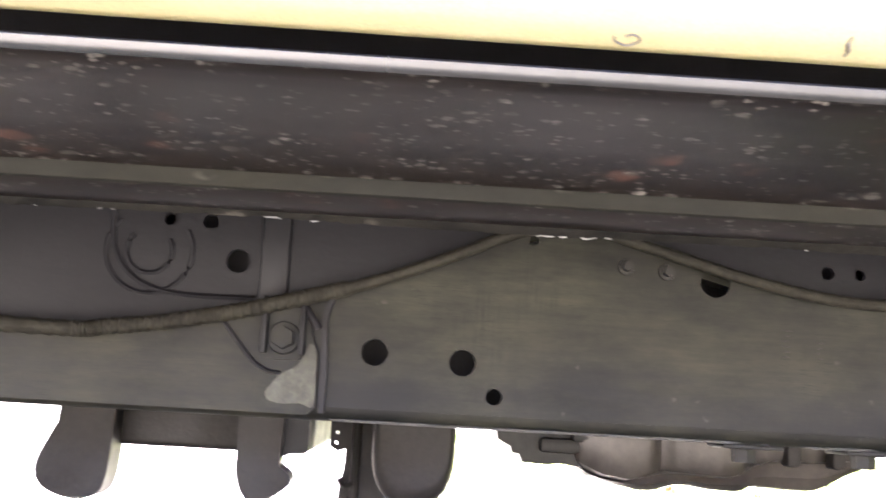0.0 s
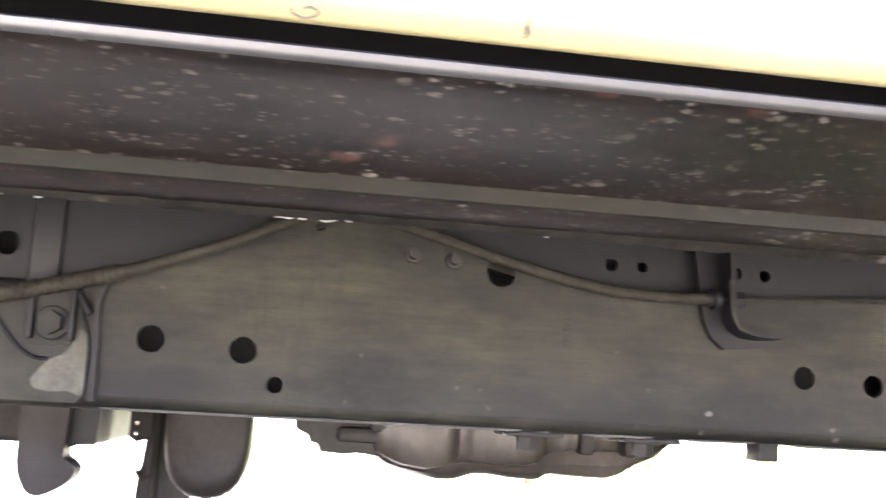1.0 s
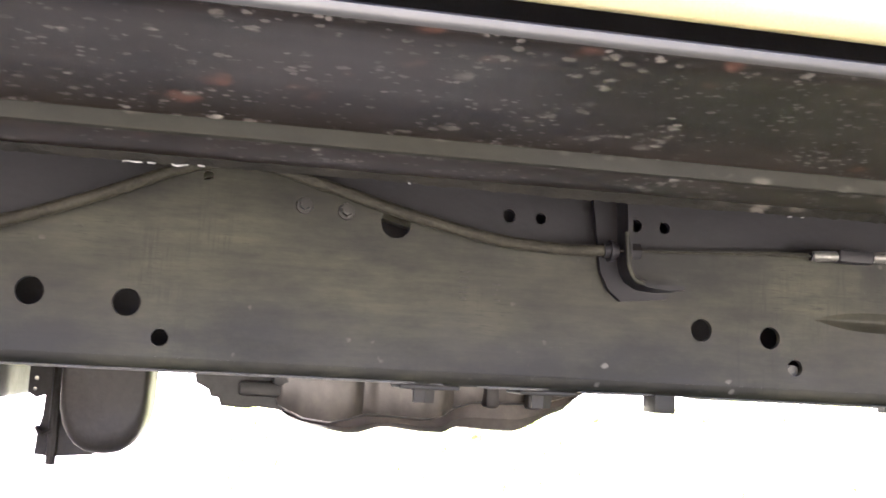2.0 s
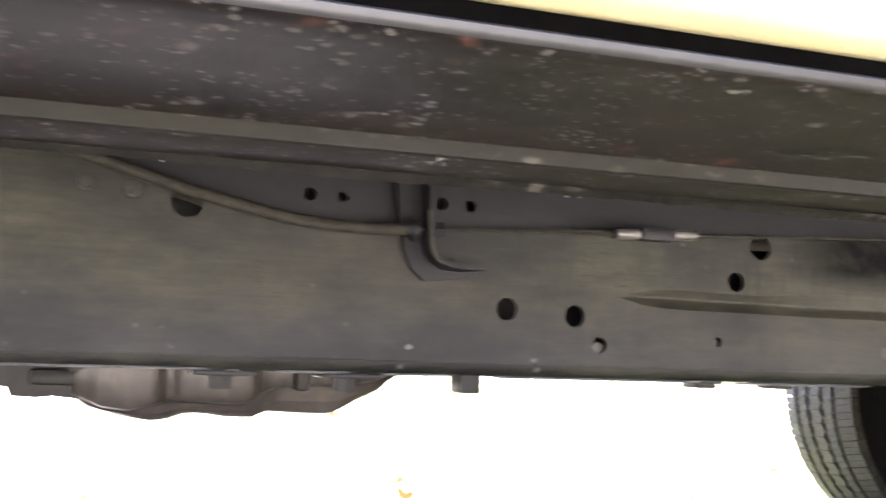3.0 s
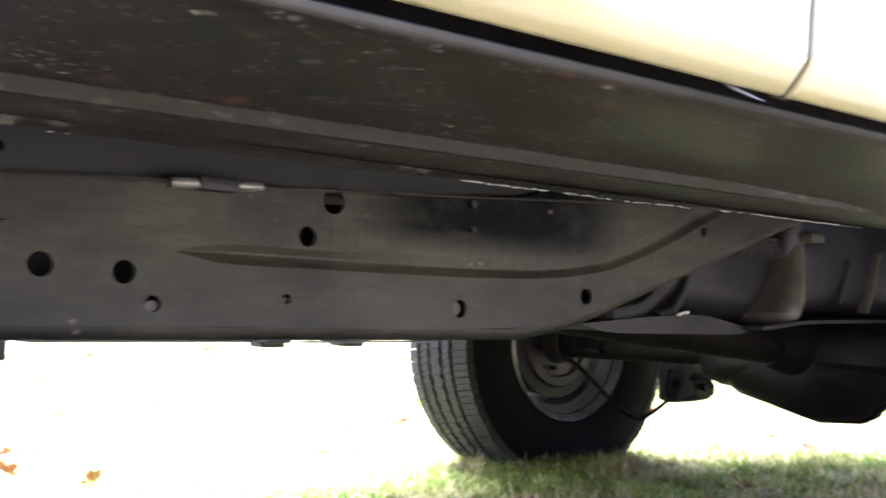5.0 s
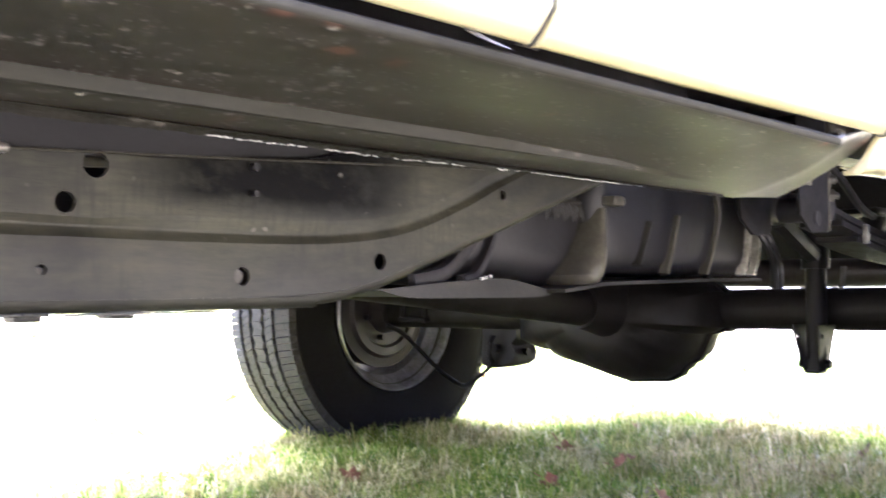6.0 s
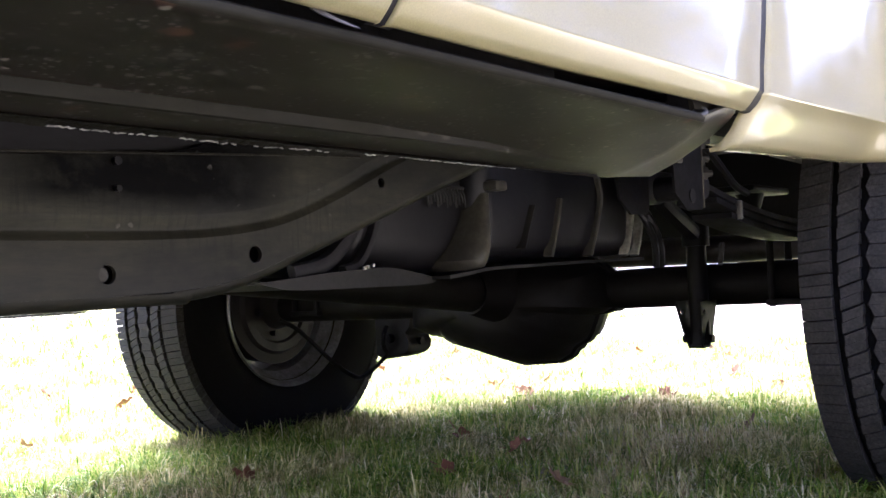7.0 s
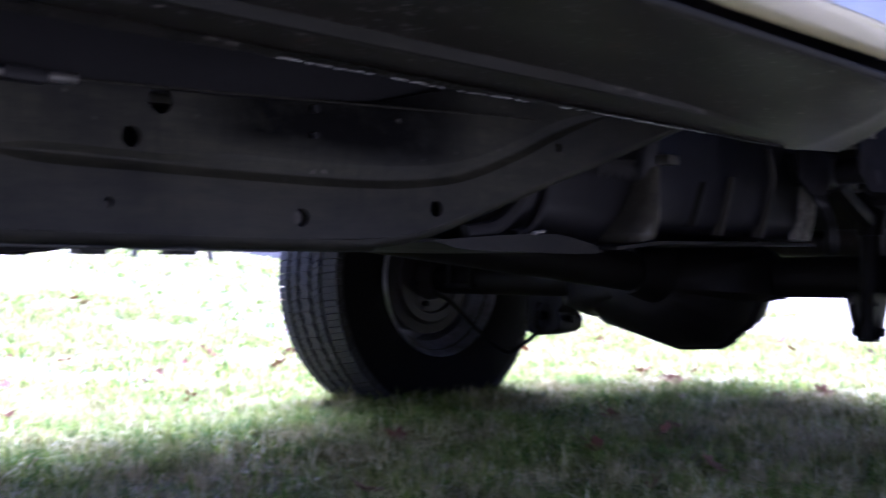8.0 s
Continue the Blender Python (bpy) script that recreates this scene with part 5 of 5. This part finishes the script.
bm = bmesh.new()
box(bm, (1.775, 0.050, 0.5265), (1.806, 0.12, 0.5420), 0.004)
part("strap_anchor", bm, M_DUST_LIT, tank)
# shield plate, lip and bent straps
bm = bmesh.new()
ring = smooth_path([(1.331, 0, 0.403), (1.386, 0, 0.3935), (1.50, 0, 0.3925), (1.640, 0, 0.393), (1.664, 0, 0.400), (1.623, 0, 0.409), (1.570, 0, 0.417), (1.520, 0, 0.4165), (1.439, 0, 0.412)], 4)
plate(bm, [(p.x, p.z) for p in ring], [], 0.084, 0.090)
strip(bm, [(1.34, 0.4035), (1.40, 0.397), (1.50, 0.396), (1.64, 0.397)], 0.004, 0.089, 0.40)
part("skid_shield", bm, M_SHIELD, tank, "dusty tan shield plate under the tank")
bm = bmesh.new()
strip(bm, [(p.x, p.z) for p in smooth_path([(1.655, 0, 0.401), (1.70, 0, 0.405), (1.76, 0, 0.411), (1.87, 0, 0.4135), (2.04, 0, 0.417), (2.25, 0, 0.420)], 4)], 0.005, 0.052, 0.42)
part("tank_lip", bm, M_SHIELD, tank)
for pts, w in (([(1.530, 0.520), (1.511, 0.470), (1.488, 0.445), (1.455, 0.424), (1.40, 0.414)], 0.020), ([(1.570, 0.530), (1.558, 0.484), (1.544, 0.453), (1.520, 0.424), (1.49, 0.416)], 0.011)):
    bm = bmesh.new()
    half_bar(bm, [(p.x, p.z) for p in smooth_path([(x, 0, z) for x, z in pts], 5)], w, 0.006, 0.098)
    part("fuel_strap", bm, M_BLACK, tank)
for x, z in ((1.514, 0.4175), (1.521, 0.4190), (1.531, 0.4205)):
    bm = bmesh.new()
    box(bm, (x - 0.0022, 0.081, z - 0.0022), (x + 0.0022, 0.086, z + 0.0022), 0.001)
    part("chip", bm, M_CHIP, tank)
bm = bmesh.new()
for k in range(15):
    x = 1.668 + 0.0074 * k
    tube(bm, smooth_path([(x - 0.002, 0.099, 0.530), (x, 0.096, 0.520 + 0.002 * (k % 2)), (x + 0.005, 0.098, 0.503 + 0.004 * (k % 3))], 3), 0.0016, 5)
tube(bm, [(1.66, 0.101, 0.531), (1.79, 0.101, 0.533)], 0.0035, 6)
part("bristle_strip", bm, M_SHIELD, tank)

# pieces between the tank and the spring hanger
support = new("tank_support")
support.parent = truck
bm = bmesh.new()
vs = box(bm, (2.125, -0.01, 0.515), (2.330, 0.03, 0.575), 0.012, 3)
part("support_panel", bm, M_BLACK, support)
bm = bmesh.new()
half_bar(bm, [(2.225, 0.524), (2.30, 0.492), (2.385, 0.458)], 0.030, 0.010, 0.0)
part("support_arm", bm, M_BLACK, support)
for dx in (0.0, 0.022):
    bm = bmesh.new()
    tube(bm, smooth_path([(2.150 + dx, 0.01, 0.51), (2.160 + dx, 0.0, 0.482), (2.190 + dx, 0.0, 0.445), (2.212 + dx, 0.01, 0.405)], 5), 0.0065, 8)
    part("brake_hose", bm, M_TANK, support)
bm = bmesh.new()
tube(bm, [(2.374, -0.05, 0.442), (2.357, -0.05, 0.402)], 0.005, 8)
part("bracket_pin", bm, M_STEEL, support)
bm = bmesh.new()
box(bm, (2.58, -0.04, 0.552), (2.80, 0.06, 0.565), 0.004)
tube(bm, [(2.69, 0.01, 0.555), (2.69, 0.01, 0.520)], [0.032, 0.022], 16)
part("bump_stop", bm, M_PITCH, support)

# crossmember lugs, canister and exhaust shield below the rail
cross = new("crossmember")
cross.parent = truck
bm = bmesh.new()
box(bm, (-0.100, 0.195, 0.346), (0.086, 0.90, 0.42), 0.006, 3)
part("beam", bm, M_BROWN, cross)
bm = bmesh.new()
plate(bm, [(0.060, 0.42), (0.061, 0.342)] + [(0.061 + 0.026 * k / 6, 0.3425 + 0.007 * math.sin(k / 6 * math.pi / 2)) for k in range(1, 7)] + [(0.087, 0.42)], [], 0.182, 0.194)
part("beam_flange", bm, M_RAIL_DARK, cross)
LUGS = ([(-0.138, 0.42), (-0.142, 0.365), (-0.158, 0.328), (-0.151, 0.307), (-0.124, 0.297), (-0.101, 0.302), (-0.093, 0.322), (-0.091, 0.368), (-0.091, 0.42)], [(0.022, 0.42), (0.023, 0.350), (0.024, 0.325), (0.034, 0.305), (0.050, 0.303), (0.069, 0.315), (0.074, 0.324), (0.070, 0.331), (0.063, 0.336), (0.063, 0.345), (0.066, 0.42)])
for lug in LUGS:
    bm = bmesh.new()
    ring = [(p.x, p.z) for p in smooth_path([(x, 0, z) for x, z in lug[1:-1]], 4)]
    plate(bm, [lug[0], *ring, lug[-1]], [], 0.164, 0.205)
    part("lug", bm, M_BROWN, cross, "brown dusty steel mounting lug")
bm = bmesh.new()
side = [(0.040, 0.45), (0.0405, 0.40), (0.0400, 0.36)] + [(0.0400 * math.cos(a) ** 0.8, 0.352 - 0.049 * math.sin(a)) for a in [0.0, 0.25, 0.5, 0.75, 1.0, 1.25, 1.45, 1.57]]
full = side + [(-x, z) for x, z in side[-2::-1]]
rows = []
for y, k in ((0.170, 0.80), (0.173, 0.90), (0.180, 0.965), (0.192, 1.0), (0.25, 1.0), (0.262, 0.96), (0.27, 0.85)):
    rows.append([bm.verts.new((0.187 + x * k, y, 0.40 + (z - 0.40) * (k if z < 0.40 else 1))) for x, z in full])
for a, b in zip(rows, rows[1:]):
    for k in range(len(full)):
        j = (k + 1) % len(full)
        bm.faces.new((a[k], a[j], b[j], b[k]))
bm.faces.new(rows[0]), bm.faces.new(rows[-1])
part("canister", bm, M_BROWN, cross, "brown rounded exhaust canister")
bm = bmesh.new()
plate(bm, [(0.101, 0.42), (0.101, 0.352), (0.109, 0.347), (0.118, 0.350), (0.117, 0.330), (0.1135, 0.312), (0.112, 0.291), (0.130, 0.2895), (0.168, 0.2925), (0.170, 0.42)], [circle(0.108, 0.366, 0.0022, 10), circle(0.1075, 0.3555, 0.0018, 10)], 0.290, 0.302)
tube(bm, [(0.129, 0.285, 0.282), (0.129, 0.285, 0.40)], 0.005, 8)
tube(bm, smooth_path([(0.113, 0.288, 0.318), (0.119, 0.282, 0.312), (0.127, 0.282, 0.316)], 4), 0.003, 6)
part("hanger_bracket", bm, M_BROWN, cross, "rusty exhaust hanger bracket")

exhaust = new("exhaust_shield")
exhaust.parent = truck
LOWER = [(0.338, 0.362), (0.343, 0.349), (0.353, 0.341), (0.377, 0.335), (0.408, 0.3295), (0.423, 0.3305), (0.441, 0.3365), (0.454, 0.3370), (0.478, 0.3340), (0.505, 0.3335), (0.516, 0.3395), (0.536, 0.3385), (0.576, 0.3375), (0.588, 0.3415), (0.606, 0.352), (0.626, 0.3605), (0.645, 0.378)]
CREASE = [(0.338, 0.368), (0.342, 0.354), (0.365, 0.344), (0.390, 0.341), (0.405, 0.344), (0.426, 0.350), (0.457, 0.349), (0.485, 0.348), (0.503, 0.352), (0.512, 0.360), (0.53, 0.366), (0.60, 0.368), (0.645, 0.382)]
bm, rows = bmesh.new(), []
for i in range(78):
    x = 0.338 + 0.307 * i / 77
    zl = float(np.interp(x, *zip(*LOWER)))
    zc = max(zl + 0.003, float(np.interp(x, *zip(*CREASE))))
    lobe = abs(math.sin((x - 0.338) / 0.085 * math.pi))
    yf = 0.176 - 0.016 * lobe ** 0.7 + 0.004 * noise.noise((x * 60, 2, 0))
    wob = 0.0012 * noise.noise((x * 90, 5, 0))
    rows.append([bm.verts.new((x, yy, zz)) for yy, zz in ((0.300, 0.42), (0.298, max(zl + 0.02, 0.37)), (0.27, zl + 0.006), (0.235, zl + wob), (0.205, zl), (0.192, zl + 0.002), (0.186, zl + 0.45 * (zc - zl)), (0.189, zc - 0.002), (yf + 0.004, zc + 0.001), (yf, zc + 0.007), (yf - 0.003, max(zc + 0.016, 0.385)), (yf + 0.004, 0.42))])
for a, b in zip(rows, rows[1:]):
    for k in range(12):
        bm.faces.new((a[k], a[(k + 1) % 12], b[(k + 1) % 12], b[k]))
bm.faces.new(rows[0]), bm.faces.new(rows[-1][::-1])
part("heat_shield", bm, M_RUST, exhaust, "lumpy heat-browned steel shield")
bm = bmesh.new()
plate(bm, [(0.258, 0.42), (0.266, 0.372), (0.278, 0.366), (0.280, 0.360), (0.287, 0.359), (0.290, 0.3515), (0.312, 0.3505), (0.325, 0.352), (0.345, 0.3500), (0.372, 0.352), (0.380, 0.42)], [], 0.180, 0.235)
box(bm, (0.305, 0.168, 0.362), (0.352, 0.18, 0.376), 0.004)
box(bm, (0.335, 0.165, 0.372), (0.392, 0.18, 0.392), 0.005)
part("shield_bracket", bm, M_SHIELD, exhaust, "grey-green cast exhaust bracket")
for x0 in (0.535, 0.578):
    bm = bmesh.new()
    box(bm, (x0, 0.150, 0.362), (x0 + 0.014, 0.172, 0.392), 0.004)
    part("shield_tab", bm, M_BROWN, exhaust)
for x in (0.452, 0.552):
    bm = bmesh.new()
    hexbolt(bm, x, 0.034, 0.382, 0.010, 0.014, "z", washer=1.7)
    box(bm, (x - 0.024, 0.012, 0.379), (x + 0.026, 0.055, 0.383), 0.0015)
    part("shield_bolt", bm, M_SHIELD, exhaust, "dusty grey bolt under the rail")
bm = bmesh.new()
tube(bm, smooth_path([(0.15, 0.36, 0.42), (-0.4, 0.40, 0.43), (-1.2, 0.40, 0.45)], 6), 0.032, 14)
tube(bm, smooth_path([(0.66, 0.30, 0.43), (1.2, 0.70, 0.47), (2.2, 0.82, 0.50), (2.62, 0.78, 0.485), (2.80, 0.60, 0.447), (2.86, 0.20, 0.440), (2.95, -0.05, 0.442), (3.25, -0.12, 0.446)], 8), 0.034, 14)
part("exhaust_pipe", bm, M_RUST, exhaust)


# ---- fallen leaves ----
def leaf_mesh(seed):
    rng = random.Random(seed)
    bm = bmesh.new()
    ring = []
    n = 18
    for k in range(n):
        a = 2 * math.pi * k / n
        r = 0.030 * (0.55 + 0.45 * abs(math.cos(2.5 * a))) * rng.uniform(0.75, 1.2)
        x, y = r * math.cos(a), r * math.sin(a) * 0.8
        ring.append((x, y, 0.006 + 22 * y * y * rng.uniform(0.6, 1.3) + 10 * x * x * rng.uniform(0, 1)))
    top = [bm.verts.new(p) for p in ring]
    low = [bm.verts.new((x * 0.98, y * 0.98, z - 0.001)) for x, y, z in ring]
    c0, c1 = bm.verts.new((0, 0, 0.004)), bm.verts.new((0, 0, 0.003))
    for k in range(n):
        j = (k + 1) % n
        bm.faces.new((top[k], top[j], c0))
        bm.faces.new((low[j], low[k], c1))
        bm.faces.new((top[k], low[k], low[j], top[j]))
    tube(bm, [(-0.025, 0, 0.012), (-0.045, 0.004, 0.016)], 0.0012, 5)
    me = bpy.data.meshes.new("leaf")
    bm.to_mesh(me)
    bm.free()
    me.materials.append(M_LEAF)
    return me


LEAVES = [leaf_mesh(k) for k in range(5)]
SEEN = [(1.945, 1.654), (2.475, 0.657), (3.343, 0.522), (3.144, 0.579), (3.476, 1.228), (2.907, 0.112), (2.365, 0.431), (2.10, 0.42), (2.56, 1.10), (3.75, 0.55), (2.60, 4.07), (1.97, 2.95), (1.88, 2.15), (2.01, 2.04), (2.17, 2.23), (2.39, 2.45), (2.46, 2.32), (1.86, 1.665), (1.885, 1.57), (3.46, 3.84)]
rng = random.Random(21)
spots = list(SEEN)
while len(spots) < 95:
    x, y = rng.uniform(1.1, 5.5), rng.uniform(0.0, 4.5)
    if math.hypot(x - AXLE, (y - 1.37) * 0.7) > 0.5 and math.hypot(x - AXLE, y + 0.4) > 0.5:
        spots.append((x, y))
for k, (x, y) in enumerate(spots):
    ob = new("dead_leaf", LEAVES[k % 5])
    ob.matrix_basis = pose(x, y, land(x, y) + rng.uniform(0.018, 0.034), rng.uniform(-45, 45), rng.uniform(-45, 45), rng.uniform(0, 360)) @ Matrix.Scale(rng.uniform(0.7, 1.35) * (0.55 if 10 <= k < 20 else 1.0), 4)
    tagged(ob, "curled reddish-brown dead leaf lying on the grass", "leaf", "fallen leaves on the lawn")


# ---- far woods behind the camera's side ----
def far_woods():
    """An uneven belt of trees round the near side of the lawn, with one open gap; unseen, added for the paint's
    reflections.
    """
    rng = np.random.default_rng(12)
    n = 36000
    az = np.radians(np.where(rng.random(n) < 0.7, rng.uniform(-4, 46, n), rng.uniform(46, 178, n)))
    r = rng.uniform(58, 74, n)
    top = np.array([8.6 + 4.5 * noise.noise((a * 9, 3, 0)) + 2.2 * noise.noise((a * 31, 6, 0)) for a in az])
    deg = np.degrees(az)
    top = np.minimum(top + 7.0, 8.5 + 0.12 * (deg - 19.5) ** 2)
    top = np.where(deg > 46, 0.62 * top, top)
    z = top * (1 - rng.random(n) ** 1.7)
    c = np.stack([1.5 + r * np.cos(az), -0.5 - r * np.sin(az), z], 1)
    d, e = rng.normal(0, 1, (n, 3)), rng.normal(0, 1, (n, 3))
    d /= np.linalg.norm(d, axis=1)[:, None]
    e = np.cross(d, e)
    e /= np.linalg.norm(e, axis=1)[:, None]
    s = rng.uniform(0.5, 1.0, n)[:, None]
    V = np.stack([c - d * s, c + e * s * 0.7, c + d * s, c - e * s * 0.7], 1)
    me = bpy.data.meshes.new("far_woods")
    me.from_pydata(V.reshape(-1, 3).tolist(), [], np.arange(n * 4).reshape(n, 4).tolist())
    me.materials.append(M_WOODS)
    tagged(new("far_woods", me), "far belt of grey-green autumn woods round the lawn, unseen, added for reflections", "woods", kind="stuff")


far_woods()


# ---- far across the lawn ----
def swing_frame():
    """Two leaning pairs of pole legs joined by a top bar."""
    root = new("swing_frame")
    root.location = (4.6, 6.43, land(4.6, 6.43))
    tagged(root, "grey metal swing frame with slanted legs across the lawn", "swing frame")
    tops = []
    for a, b in (((4.26, 6.44), (4.94, 6.42)), ((4.45, 7.62), (5.135, 7.60))):
        top = Vector(((a[0] + b[0]) / 2, (a[1] + b[1]) / 2, land(*a) + 1.5)) - root.location
        tops.append(top)
        for p in (a, b):
            bm = bmesh.new()
            foot = Vector((p[0], p[1], land(*p) - 0.02)) - root.location
            tube(bm, [foot, top], 0.022, 12)
            part("leg", bm, M_WOOD, root)
    bm = bmesh.new()
    d = (tops[1] - tops[0]).normalized() * 0.1
    tube(bm, [tops[0] - d, tops[1] + d], 0.024, 12)
    part("top_bar", bm, M_WOOD, root)


swing_frame()


def parked_car(x, y, turn, paint, label):
    root = new("parked_car")
    root.matrix_basis = pose(x, y, land(x, y), 0, 0, turn)
    tagged(root, label, "car")
    bm = bmesh.new()
    vs = box(bm, (-2.1, -0.85, 0.2), (2.1, 0.85, 0.88), 0.14, 4)
    part("body", bm, paint, root)
    bm = bmesh.new()
    vs = box(bm, (-1.3, -0.75, 0.86), (0.9, 0.75, 1.40), 0.1, 3)
    for v in vs:
        k = (v.co.z - 0.86) / 0.54
        v.co.y *= 1 - 0.14 * k
        v.co.x = v.co.x - 0.3 * k if v.co.x > 0 else v.co.x + 0.2 * k
    part("cabin", bm, paint, root)
    for sgn in (-1, 1):
        for x0, x1 in ((-0.85, -0.12), (-0.05, 0.6)):
            bm = bmesh.new()
            vs = box(bm, (x0, sgn * 0.735 - 0.01, 0.93), (x1, sgn * 0.735 + 0.01, 1.27), 0.005, 1, Matrix.Translation((0, -sgn * 0.02, 0)))
            for v in vs:
                v.co.y -= sgn * 0.2 * (v.co.z - 0.93)
            part("side_window", bm, M_GLASS, root)
        bm = bmesh.new()
        box(bm, (-2.11, sgn * 0.62 - 0.14, 0.56), (-2.04, sgn * 0.62 + 0.14, 0.74), 0.02)
        part("tail_lamp", bm, M_RED, root, "red tail lamp")
        for x0 in (-1.3, 1.35):
            bm = bmesh.new()
            lathe(bm, [(-0.1, 0.2), (-0.11, 0.29), (-0.08, 0.32), (0.08, 0.32), (0.11, 0.29), (0.1, 0.2)], 28, (x0, sgn * 0.76, 0.32))
            part("wheel", bm, M_RUBBER, root)


parked_car(41.0, 18.7, 4, M_WHITE, "white car parked tail-on far across the lawn")
parked_car(40.0, 16.6, -3, M_SILVER, "silver car parked tail-on far across the lawn")
parked_car(40.5, 13.6, 6, M_WHITE, "white car parked tail-on far across the lawn")
parked_car(43.0, 33.0, 0, M_RED, "red car parked tail-on far across the lawn")
